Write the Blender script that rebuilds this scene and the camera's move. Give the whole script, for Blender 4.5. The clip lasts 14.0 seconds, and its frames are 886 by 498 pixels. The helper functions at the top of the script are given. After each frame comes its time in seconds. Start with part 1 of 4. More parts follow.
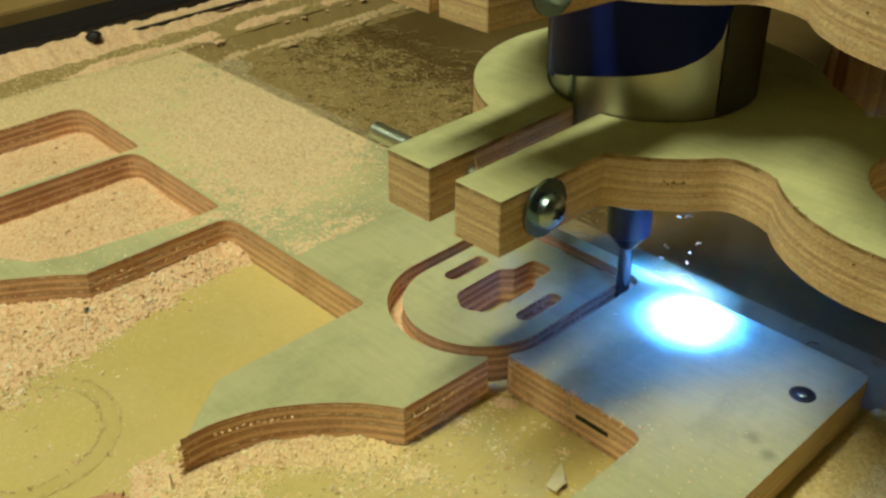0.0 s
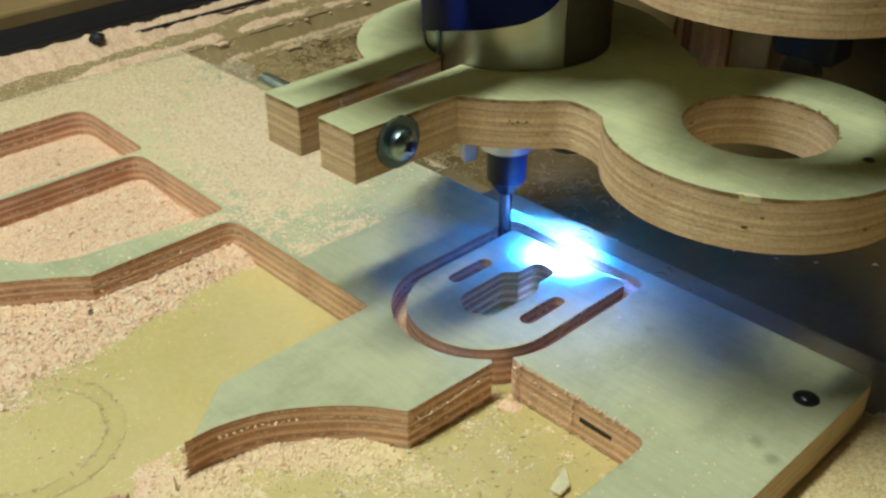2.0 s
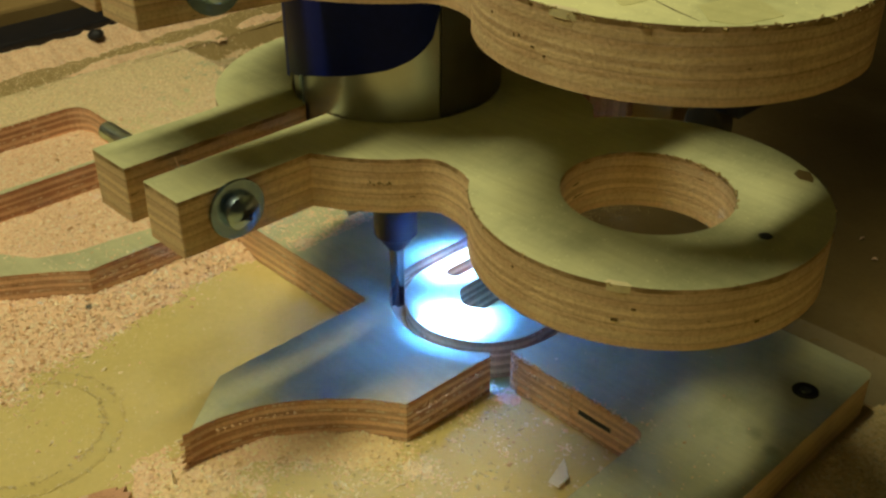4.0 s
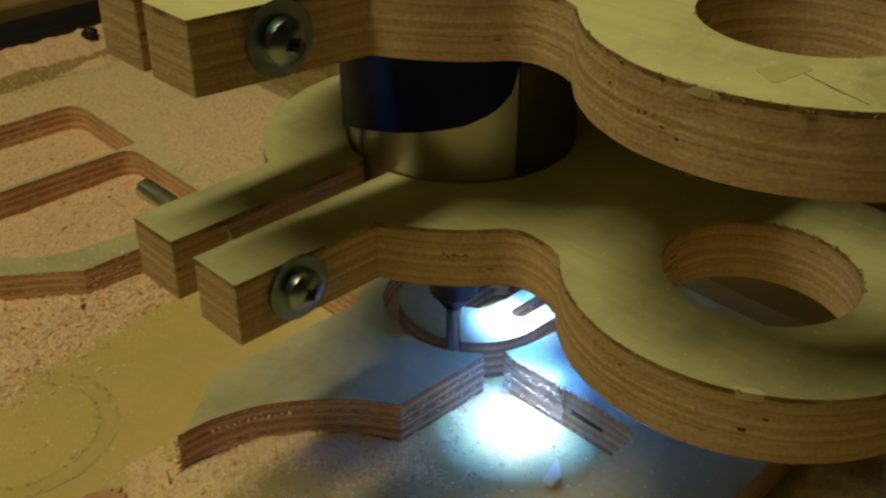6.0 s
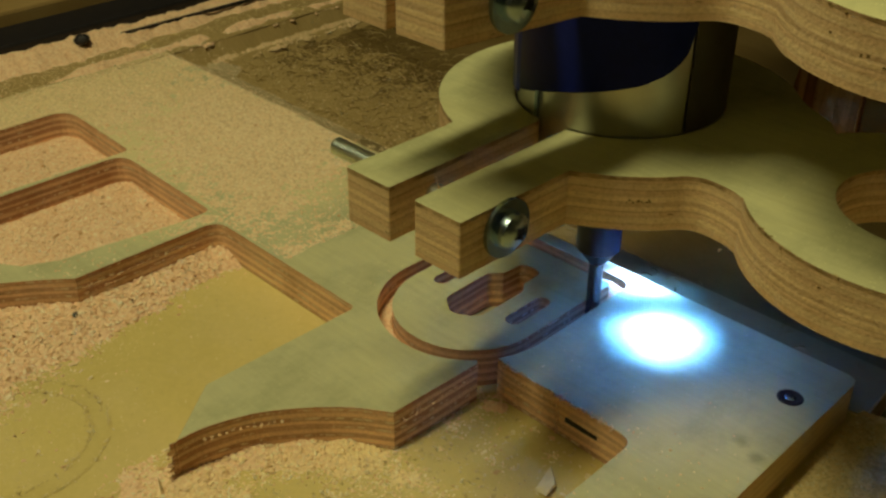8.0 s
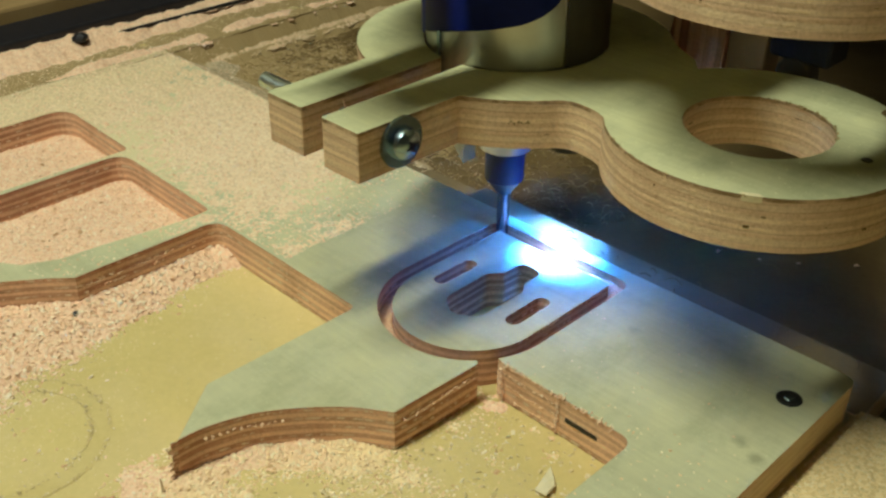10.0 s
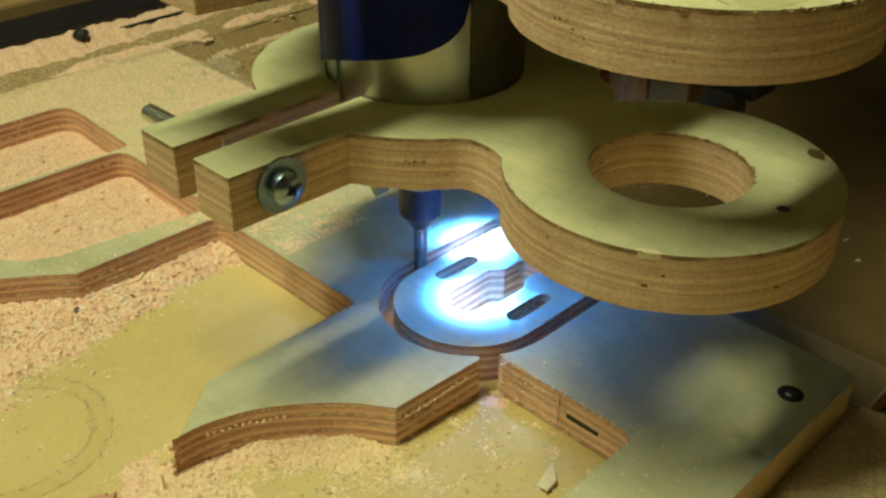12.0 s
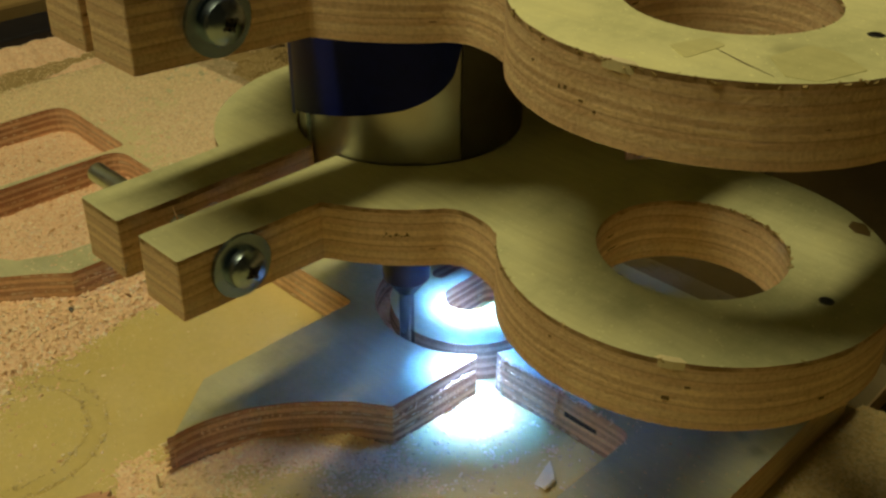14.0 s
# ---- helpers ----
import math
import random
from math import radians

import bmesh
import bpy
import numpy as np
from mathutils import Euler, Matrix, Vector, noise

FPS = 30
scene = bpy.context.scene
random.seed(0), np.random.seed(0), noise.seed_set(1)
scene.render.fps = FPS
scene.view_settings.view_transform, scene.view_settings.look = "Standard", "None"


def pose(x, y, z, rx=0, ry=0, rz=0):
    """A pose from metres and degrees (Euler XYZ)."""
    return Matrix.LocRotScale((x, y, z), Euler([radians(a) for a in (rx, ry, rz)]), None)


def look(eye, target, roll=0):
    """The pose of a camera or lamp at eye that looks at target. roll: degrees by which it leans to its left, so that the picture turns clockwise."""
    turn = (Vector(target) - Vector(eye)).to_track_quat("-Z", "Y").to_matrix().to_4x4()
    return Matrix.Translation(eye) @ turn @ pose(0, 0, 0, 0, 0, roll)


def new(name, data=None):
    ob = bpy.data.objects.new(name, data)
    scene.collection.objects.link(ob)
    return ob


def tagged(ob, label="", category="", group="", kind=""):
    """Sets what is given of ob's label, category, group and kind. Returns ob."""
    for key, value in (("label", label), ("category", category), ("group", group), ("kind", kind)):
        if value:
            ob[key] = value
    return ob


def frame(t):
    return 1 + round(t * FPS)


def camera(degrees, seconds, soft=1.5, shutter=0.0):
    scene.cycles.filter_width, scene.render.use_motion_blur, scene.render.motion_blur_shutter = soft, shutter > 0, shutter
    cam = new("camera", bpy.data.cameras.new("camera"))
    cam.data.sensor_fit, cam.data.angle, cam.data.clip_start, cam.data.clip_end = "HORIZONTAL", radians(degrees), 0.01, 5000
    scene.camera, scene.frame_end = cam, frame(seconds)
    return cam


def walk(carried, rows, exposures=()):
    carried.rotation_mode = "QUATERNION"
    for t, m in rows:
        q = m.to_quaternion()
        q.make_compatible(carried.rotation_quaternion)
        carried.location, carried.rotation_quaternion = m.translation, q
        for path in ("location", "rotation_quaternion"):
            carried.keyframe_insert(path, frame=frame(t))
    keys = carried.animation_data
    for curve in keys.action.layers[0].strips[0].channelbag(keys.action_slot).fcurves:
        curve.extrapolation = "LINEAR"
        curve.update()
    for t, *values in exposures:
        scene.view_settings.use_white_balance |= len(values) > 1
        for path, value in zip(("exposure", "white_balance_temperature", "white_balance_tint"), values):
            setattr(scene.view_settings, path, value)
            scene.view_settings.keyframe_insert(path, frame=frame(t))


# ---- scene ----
FOV = 46.2
cam = camera(FOV, 14.0, soft=2.5)
# seconds, eye, target, roll
PATH = [
    (0.0, (0.2165, -0.1919, 0.2445), (-0.0273, 0.0465, 0.0355), -0.06),
    (0.5, (0.2159, -0.1932, 0.2450), (-0.0268, 0.0455, 0.0349), -0.00),
    (1.0, (0.2165, -0.1923, 0.2448), (-0.0268, 0.0458, 0.0347), -0.10),
    (1.5, (0.2159, -0.1927, 0.2457), (-0.0274, 0.0461, 0.0364), 0.08),
    (2.0, (0.2155, -0.1930, 0.2453), (-0.0286, 0.0455, 0.0368), 0.06),
    (2.5, (0.2157, -0.1929, 0.2443), (-0.0281, 0.0457, 0.0354), -0.02),
    (3.0, (0.2165, -0.1926, 0.2436), (-0.0276, 0.0454, 0.0343), -0.12),
    (5.5, (0.2169, -0.1938, 0.2422), (-0.0275, 0.0456, 0.0348), 0.12),
    (6.0, (0.2172, -0.1932, 0.2459), (-0.0247, 0.0460, 0.0355), 0.13),
    (6.5, (0.2164, -0.1930, 0.2472), (-0.0247, 0.0468, 0.0366), 0.29),
    (7.0, (0.2158, -0.1933, 0.2473), (-0.0254, 0.0476, 0.0381), 0.46),
    (7.5, (0.2163, -0.1935, 0.2478), (-0.0248, 0.0477, 0.0387), 0.33),
    (8.0, (0.2165, -0.1923, 0.2456), (-0.0246, 0.0495, 0.0373), 0.27),
    (10.5, (0.2151, -0.1944, 0.2467), (-0.0242, 0.0487, 0.0379), 0.66),
    (11.0, (0.2153, -0.1930, 0.2453), (-0.0244, 0.0494, 0.0360), 0.37),
    (11.5, (0.2154, -0.1938, 0.2454), (-0.0239, 0.0482, 0.0353), 0.44),
    (12.0, (0.2152, -0.1941, 0.2465), (-0.0241, 0.0481, 0.0364), 0.48),
    (12.5, (0.2155, -0.1934, 0.2452), (-0.0248, 0.0482, 0.0356), 0.42),
    (13.0, (0.2158, -0.1932, 0.2450), (-0.0238, 0.0488, 0.0351), 0.39),
    (13.5, (0.2157, -0.1935, 0.2449), (-0.0234, 0.0484, 0.0343), 0.32),
    (14.0, (0.2152, -0.1934, 0.2428), (-0.0243, 0.0499, 0.0344), 0.48),
]
# seconds, stops, kelvin, tint: the phone camera's own exposure and white balance drift
EXPOSURE = [(0.0, -0.14, 6300, 12), (0.25, 0.04, 5650, 14), (0.5, 0.10, 5500, 17), (1.0, 0.10, 5180, 20), (2.0, 0.11, 5020, 24), (2.5, 0.02, 5500, 20), (3.0, -0.12, 6050, 18),
            (5.5, -1.17, 7650, 21), (6.0, -1.36, 7950, 22), (6.5, -1.50, 8250, 22), (7.0, -1.30, 7850, 12), (7.5, -1.17, 7850, 15), (8.2, -0.68, 7400, 14), (10.5, 0.03, 5260, 26), (11.0, 0.0, 5350, 24),
            (11.5, -0.02, 5600, 19), (12.0, -0.14, 6250, 14), (12.5, -0.22, 6800, 13), (13.0, -0.22, 6950, 11), (13.5, -0.25, 6850, 8), (14.0, -0.93, 7650, 21)]
walk(cam, [(t, look(eye, target, roll)) for t, eye, target, roll in PATH], EXPOSURE)

# ---- light ----
world = bpy.data.worlds.new("room_air")
world.use_nodes = True
world.node_tree.nodes["Background"].inputs[0].default_value = (1.0, 0.95, 0.6, 1)
world.node_tree.nodes["Background"].inputs[1].default_value = 0.004
scene.world = world


def area_lamp(name, at, target, size_x, size_y, watts, colour):
    data = bpy.data.lights.new(name, "AREA")
    data.shape, data.size, data.size_y, data.energy, data.color = "RECTANGLE", size_x, size_y, watts, colour
    ob = new(name, data)
    ob.matrix_world = look(at, target)
    return ob


area_lamp("bench_tube_lamp", (-0.17, -0.36, 1.25), (-0.17, -0.36, 0.0), 0.12, 0.75, 14.8, (0.985, 1.0, 0.56))
# weak fill added from the front; only the bench tube is a known source
area_lamp("added_fill_lamp", (0.2, -1.15, 1.15), (0.0, 0.0, 0.0), 0.9, 0.06, 0.45, (1.0, 0.97, 0.6))


# ---- materials ----
def material(name):
    m = bpy.data.materials.new(name)
    m.use_nodes = True
    nt = m.node_tree
    return m, nt, nt.nodes["Principled BSDF"]


def node(nt, kind, **inputs):
    n = nt.nodes.new(kind)
    for k, v in inputs.items():
        n.inputs[k.replace("_", " ")].default_value = v
    return n


def coords(nt, scale, rotate=(0, 0, 0)):
    tc = nt.nodes.new("ShaderNodeTexCoord")
    mp = nt.nodes.new("ShaderNodeMapping")
    mp.inputs["Scale"].default_value = scale
    mp.inputs["Rotation"].default_value = rotate
    nt.links.new(tc.outputs["Object"], mp.inputs["Vector"])
    return mp.outputs["Vector"]


def noise_tex(nt, vec, scale, detail=4.0, rough=0.6):
    n = node(nt, "ShaderNodeTexNoise", Scale=scale, Detail=detail, Roughness=rough)
    nt.links.new(vec, n.inputs["Vector"])
    return n.outputs["Fac"]


def ramp(nt, fac, stops):
    n = nt.nodes.new("ShaderNodeValToRGB")
    while len(n.color_ramp.elements) < len(stops):
        n.color_ramp.elements.new(0.5)
    for e, (p, c) in zip(n.color_ramp.elements, stops):
        e.position, e.color = p, (*c, 1)
    nt.links.new(fac, n.inputs["Fac"])
    return n.outputs["Color"]


def mix(nt, fac, a, b, how="MIX"):
    n = nt.nodes.new("ShaderNodeMix")
    n.data_type, n.blend_type = "RGBA", how
    for sock, val in ((n.inputs["Factor"], fac), (n.inputs[6], a), (n.inputs[7], b)):
        if isinstance(val, (int, float)):
            sock.default_value = val
        elif isinstance(val, tuple):
            sock.default_value = (*val, 1)
        else:
            nt.links.new(val, sock)
    return n.outputs[2]


def maths(nt, op, a, b=0.0):
    n = nt.nodes.new("ShaderNodeMath")
    n.operation = op
    for i, val in enumerate((a, b)):
        if isinstance(val, (int, float)):
            n.inputs[i].default_value = val
        else:
            nt.links.new(val, n.inputs[i])
    return n.outputs[0]


def bump(nt, bsdf, height, strength, distance):
    n = node(nt, "ShaderNodeBump", Strength=strength, Distance=distance)
    nt.links.new(height, n.inputs["Height"])
    nt.links.new(n.outputs["Normal"], bsdf.inputs["Normal"])


def veneer(name, light, dark, grain=(40, 420, 40), stain=0.35, rough=0.55, spots=(), blotch=0.55, haze=()):
    """Birch face veneer: fine straight grain, faint mineral stains and sawdust haze."""
    m, nt, b = material(name)
    fine = noise_tex(nt, coords(nt, grain), 1.0, 3)
    broad = noise_tex(nt, coords(nt, (9, 26, 9)), 1.0, 3)
    col = mix(nt, 0.45, ramp(nt, broad, [(0.35, dark), (0.65, light)]), ramp(nt, fine, [(0.3, dark), (0.62, light)]))
    col = mix(nt, maths(nt, "MULTIPLY", ramp(nt, broad, [(0.42, (0, 0, 0)), (0.75, (1, 1, 1))]), stain), col, tuple(0.72 * c for c in dark))
    mottle = noise_tex(nt, coords(nt, (34, 20, 34)), 1.0, 6, 0.68)
    figure = noise_tex(nt, coords(nt, (14, 190, 14)), 1.0, 4)
    col = mix(nt, max(0.06, 0.9 * (blotch - 0.6)), col, ramp(nt, figure, [(0.32, (0.80, 0.79, 0.76)), (0.5, (1.0, 1.0, 1.0)), (0.7, (1.06, 1.06, 1.05))]), "MULTIPLY")
    col = mix(nt, blotch, col, ramp(nt, mottle, [(0.3, (0.70, 0.73, 0.70)), (0.5, (1.0, 1.0, 1.0)), (0.72, (1.12, 1.1, 1.04))]), "MULTIPLY")
    specks = noise_tex(nt, coords(nt, (1, 1, 1)), 850.0, 2)
    col = mix(nt, ramp(nt, specks, [(0.66, (0, 0, 0)), (0.75, (1, 1, 1))]), col, tuple(min(1, 1.15 * c) for c in light))
    ragged = noise_tex(nt, coords(nt, (1, 1, 1)), 190.0, 4)
    for x, y, r, deep, tone in haze:
        # a soft bed of the finest dust, too thin to stand up
        far = nt.nodes.new("ShaderNodeVectorMath")
        far.operation = "DISTANCE"
        nt.links.new(coords(nt, (1, 1, 0)), far.inputs[0])
        far.inputs[1].default_value = (x, y, 0.0)
        edge = maths(nt, "ADD", maths(nt, "MULTIPLY", far.outputs["Value"], 1.0 / r), maths(nt, "ADD", maths(nt, "MULTIPLY", mottle, 0.5), maths(nt, "MULTIPLY", ragged, 0.35)))
        col = mix(nt, maths(nt, "MULTIPLY", ramp(nt, edge, [(0.75, (1, 1, 1)), (1.4, (0, 0, 0))]), deep), col, tone)
    for x, y, r, deep in spots:
        far = nt.nodes.new("ShaderNodeVectorMath")
        far.operation = "DISTANCE"
        nt.links.new(coords(nt, (1, 1, 0)), far.inputs[0])
        far.inputs[1].default_value = (x, y, 0.0)
        edge = maths(nt, "ADD", maths(nt, "MULTIPLY", far.outputs["Value"], 0.55 / r), maths(nt, "MULTIPLY", ragged, 0.9))
        col = mix(nt, maths(nt, "MULTIPLY", ramp(nt, edge, [(0.55, (1, 1, 1)), (1.0, (0, 0, 0))]), deep), col, tuple(0.42 * c for c in dark))
    nt.links.new(col, b.inputs["Base Color"])
    b.inputs["Roughness"].default_value = rough
    b.inputs["Specular IOR Level"].default_value = 0.2
    bump(nt, b, fine, 0.08, 0.0003)
    return m


def ply_edge(name, thick=0.018, layers=7, tint=(1.0, 1.0, 1.0), axis="Z", contrast=0.8, raised=False, seed=1, pale=0.0, torn=0.0, dusty=None):
    """Cut edge of plywood: stacked veneers, long grain and end grain in turn; sides facing Y take a paler, softer stack
    with the lamp's light painted in.
    """
    m, nt, b = material(name)
    tc = nt.nodes.new("ShaderNodeTexCoord")
    sep = nt.nodes.new("ShaderNodeSeparateXYZ")
    nt.links.new(tc.outputs["Object"], sep.inputs[0])
    facing = nt.nodes.new("ShaderNodeSeparateXYZ")
    nt.links.new(tc.outputs["Normal"], facing.inputs[0])
    turned = maths(nt, "POWER", maths(nt, "ABSOLUTE", facing.outputs["Y"]), 1.6)
    wob = noise_tex(nt, coords(nt, (16, 16, 40)), 1.0, 2)
    z = maths(nt, "ADD", sep.outputs[axis], maths(nt, "MULTIPLY", maths(nt, "SUBTRACT", wob, 0.5), 0.0022))
    flat = (lambda a, c: (c, a, a)) if axis == "X" else (lambda a, c: (a, a, c))
    frac = maths(nt, "FRACT", maths(nt, "ADD", maths(nt, "MULTIPLY", z, 1.0 / thick), 2.0))
    def palette(soft):
        return [tuple(a * t for a, t in zip(c, tint)) for c in ((0.86, 0.655, 0.46), (0.58 + 0.14 * soft, 0.33 + 0.2 * soft, 0.225 + 0.145 * soft), (0.31 + 0.25 * soft, 0.145 + 0.245 * soft, 0.095 + 0.165 * soft))]

    r = random.Random(seed)
    widths = [r.uniform(0.75, 1.3) for _ in range(layers)]
    shades = [r.uniform(0.86, 1.08) for _ in range(layers)]
    glue = [r.choice((0.15, 0.35, 0.6, 1.0)) for _ in range(layers)]

    def stack(odd, depth, soft, level):
        lt, md, dk = palette(soft)
        out, p, total = [], 0.0, sum(widths)
        for k in range(layers):
            w = widths[k] / total
            other = tuple(a + (c - a) * depth for a, c in zip(lt, md))
            c = tuple(a * shades[k] * level for a in (lt if k % 2 == odd else other))
            line = tuple(a + (e - a) * glue[k] * depth for a, e in zip(c, dk))
            out += [(p + 0.16 * w, c), (p + 0.72 * w, c), (p + 0.93 * w, line)]
            p += w
        return [(min(0.999, q), c) for q, c in out]

    col = mix(nt, turned, ramp(nt, frac, stack(1, 0.62, 0.5, 0.92) if raised else stack(1, 1.0, 0.15 * pale, 1.0 - 0.25 * pale)), ramp(nt, frac, stack(1, 0.75 - 0.1 * min(1, pale), 0.55 + 0.1 * pale, 1.0)))
    quiet = maths(nt, "SUBTRACT", 1.0, maths(nt, "MULTIPLY", turned, 0.3 * min(1, 1.4 * pale)))
    tone = noise_tex(nt, coords(nt, flat(11, 190)), 1.0, 3)
    col = mix(nt, maths(nt, "MULTIPLY", quiet, contrast), col, ramp(nt, tone, [(0.33, (0.68, 0.58, 0.52)), (0.5, (0.97, 0.95, 0.93)), (0.66, (1.12, 1.12, 1.1))]), "MULTIPLY")
    streak = noise_tex(nt, coords(nt, flat(55, 700)), 1.0, 3)
    col = mix(nt, maths(nt, "MULTIPLY", quiet, 0.36), col, ramp(nt, streak, [(0.32, (0.70, 0.63, 0.57)), (0.58, (1.08, 1.07, 1.05))]), "MULTIPLY")
    pores = noise_tex(nt, coords(nt, (1, 1, 1)), 900.0, 3)
    col = mix(nt, 0.55, col, ramp(nt, pores, [(0.34, (0.74, 0.68, 0.62)), (0.52, (1.0, 1.0, 1.0)), (0.68, (1.12, 1.11, 1.1))]), "MULTIPLY")
    patchy = noise_tex(nt, coords(nt, (38, 38, 22)), 1.0, 4)
    col = mix(nt, 0.85, col, ramp(nt, patchy, [(0.3, (0.80, 0.72, 0.66)), (0.5, (1.0, 0.98, 0.97)), (0.7, (1.12, 1.12, 1.1))]), "MULTIPLY")
    void = noise_tex(nt, coords(nt, (60, 60, 480)), 1.0, 2)
    col = mix(nt, ramp(nt, void, [(0.73, (0, 0, 0)), (0.76, (1, 1, 1))]), col, (0.13, 0.06, 0.025))
    if torn:
        # pale fibres torn out of every other veneer, in short dashes
        dash = ramp(nt, noise_tex(nt, coords(nt, (330, 330, 330)), 1.0, 2), [(0.50, (0, 0, 0)), (0.56, (1, 1, 1))])
        span = ramp(nt, noise_tex(nt, coords(nt, (22, 22, 90)), 1.0, 2), [(0.46, (0, 0, 0)), (0.56, (1, 1, 1))])
        band = maths(nt, "SINE", maths(nt, "MULTIPLY", frac, math.pi * layers))
        rows_of = maths(nt, "GREATER_THAN", band, 0.72)
        amount = maths(nt, "MULTIPLY", maths(nt, "MULTIPLY", dash, span), maths(nt, "MULTIPLY", rows_of, torn))
        col = mix(nt, amount, col, (0.86, 0.72, 0.55))
    rim = maths(nt, "MULTIPLY", maths(nt, "GREATER_THAN", maths(nt, "ADD", maths(nt, "MULTIPLY", sep.outputs["Z"], 1.0 / thick), maths(nt, "MULTIPLY", patchy, 0.14)), 0.995 if raised else 3.0), ramp(nt, noise_tex(nt, coords(nt, (120, 120, 120)), 1.0, 3), [(0.35, (0.15, 0.15, 0.15)), (0.6, (0.85, 0.85, 0.85))]))
    col = mix(nt, rim, col, (0.20, 0.125, 0.05))
    if dusty is not None:
        # fine dust clinging to the outer edge past this x
        veil = ramp(nt, noise_tex(nt, coords(nt, (26, 26, 60)), 1.0, 5), [(0.28, (0.35, 0.35, 0.35)), (0.6, (0.9, 0.9, 0.9))])
        col = mix(nt, maths(nt, "MULTIPLY", veil, maths(nt, "GREATER_THAN", sep.outputs["X"], dusty)), col, (0.80, 0.63, 0.34))
    nt.links.new(col, b.inputs["Base Color"])
    b.inputs["Roughness"].default_value = 0.75
    b.inputs["Specular IOR Level"].default_value = 0.2
    ridge = maths(nt, "MULTIPLY", maths(nt, "SINE", maths(nt, "MULTIPLY", frac, 2 * math.pi * layers)), -0.07)
    bump(nt, b, maths(nt, "ADD", maths(nt, "ADD", ridge, maths(nt, "MULTIPLY", streak, 0.4)), maths(nt, "MULTIPLY", pores, 0.9)), 0.55, 0.0006)
    return m


def plain(name, colour, rough, metal=0.0, vary=0.15, scale=200.0, relief=0.1):
    m, nt, b = material(name)
    n = noise_tex(nt, coords(nt, (1, 1, 1)), scale, 4)
    col = ramp(nt, n, [(0.3, tuple(c * (1 - vary) for c in colour)), (0.7, tuple(c * (1 + vary) for c in colour))])
    nt.links.new(col, b.inputs["Base Color"])
    b.inputs["Roughness"].default_value = rough
    b.inputs["Metallic"].default_value = metal
    if relief:
        bump(nt, b, n, relief, 0.0005)
    return m


def board(name, light, dark, dust, amount):
    """Worn board with sanded patches and a film of dust."""
    m, nt, b = material(name)
    broad = noise_tex(nt, coords(nt, (7, 9, 7)), 1.0, 5)
    fine = noise_tex(nt, coords(nt, (1, 1, 1)), 420.0, 3)
    col = ramp(nt, broad, [(0.3, dark), (0.7, light)])
    col = mix(nt, 0.3, col, ramp(nt, fine, [(0.3, dark), (0.7, light)]))
    film = maths(nt, "MULTIPLY", ramp(nt, noise_tex(nt, coords(nt, (11, 15, 11)), 1.0, 6), [(0.45, (0, 0, 0)), (0.7, (1, 1, 1))]), amount)
    col = mix(nt, film, col, dust)
    nt.links.new(col, b.inputs["Base Color"])
    b.inputs["Roughness"].default_value = 0.7
    b.inputs["Specular IOR Level"].default_value = 0.2
    bump(nt, b, fine, 0.2, 0.0004)
    return m


def glow(name, colour, strength):
    m, nt, b = material(name)
    b.inputs["Base Color"].default_value = (0.9, 0.9, 0.9, 1)
    b.inputs["Emission Color"].default_value = (*colour, 1)
    b.inputs["Emission Strength"].default_value = strength
    return m


SHEET_TOP = veneer("birch_sheet_face", (0.63, 0.62, 0.40), (0.53, 0.52, 0.33), stain=0.5, blotch=0.85, rough=0.65, spots=((0.0964, 0.0763, 0.0042, 0.55), (0.1052, 0.0724, 0.0045, 0.6), (0.0306, 0.1043, 0.0035, 0.25)), haze=((-0.255, 0.075, 0.12, 0.95, (0.80, 0.69, 0.415)), (-0.335, 0.04, 0.11, 0.9, (0.75, 0.61, 0.37)), (-0.165, 0.085, 0.065, 0.75, (0.76, 0.67, 0.40)), (-0.19, 0.02, 0.06, 0.6, (0.74, 0.68, 0.40))))
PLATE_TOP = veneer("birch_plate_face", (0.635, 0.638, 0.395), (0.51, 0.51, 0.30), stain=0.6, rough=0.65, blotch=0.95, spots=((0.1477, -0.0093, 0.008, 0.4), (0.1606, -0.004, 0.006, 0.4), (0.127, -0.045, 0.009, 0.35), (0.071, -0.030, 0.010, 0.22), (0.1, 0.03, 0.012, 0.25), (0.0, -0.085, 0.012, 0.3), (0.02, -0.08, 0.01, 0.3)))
# upper face painted paler for the light of the nearer lamp; spots are stains
UPPER_TOP_LIT = veneer("lit_stained_plate_face", (0.87, 0.855, 0.49), (0.75, 0.735, 0.395), stain=0.6, rough=0.65, blotch=0.95, spots=((0.157, -0.031, 0.0125, 0.45), (0.150, -0.026, 0.009, 0.35), (0.132, -0.033, 0.005, 0.25)))
STAIN = veneer("glue_stained_birch", (0.71, 0.68, 0.355), (0.59, 0.56, 0.275), stain=0.3, rough=0.5, blotch=0.7)
EDGE = ply_edge("plywood_edge", layers=9, contrast=0.45, tint=(1.12, 1.07, 1.05), pale=0.4, seed=3, torn=0.95, dusty=0.085)
PLATE_EDGE = ply_edge("plate_plywood_edge", thick=0.0195, layers=9, contrast=0.3, tint=(1.03, 1.06, 1.02), raised=True, seed=6, pale=0.6)
POST_EDGE = ply_edge("post_plywood_edge", layers=6, axis="X", tint=(0.98, 0.92, 0.92), pale=0.5)
SPOIL = board("spoilboard_face", (0.75, 0.605, 0.255), (0.585, 0.465, 0.18), (0.74, 0.60, 0.38), 0.35)
RING_DUST = board("dusty_groove", (0.715, 0.575, 0.245), (0.565, 0.45, 0.175), (0.80, 0.66, 0.38), 0.4)
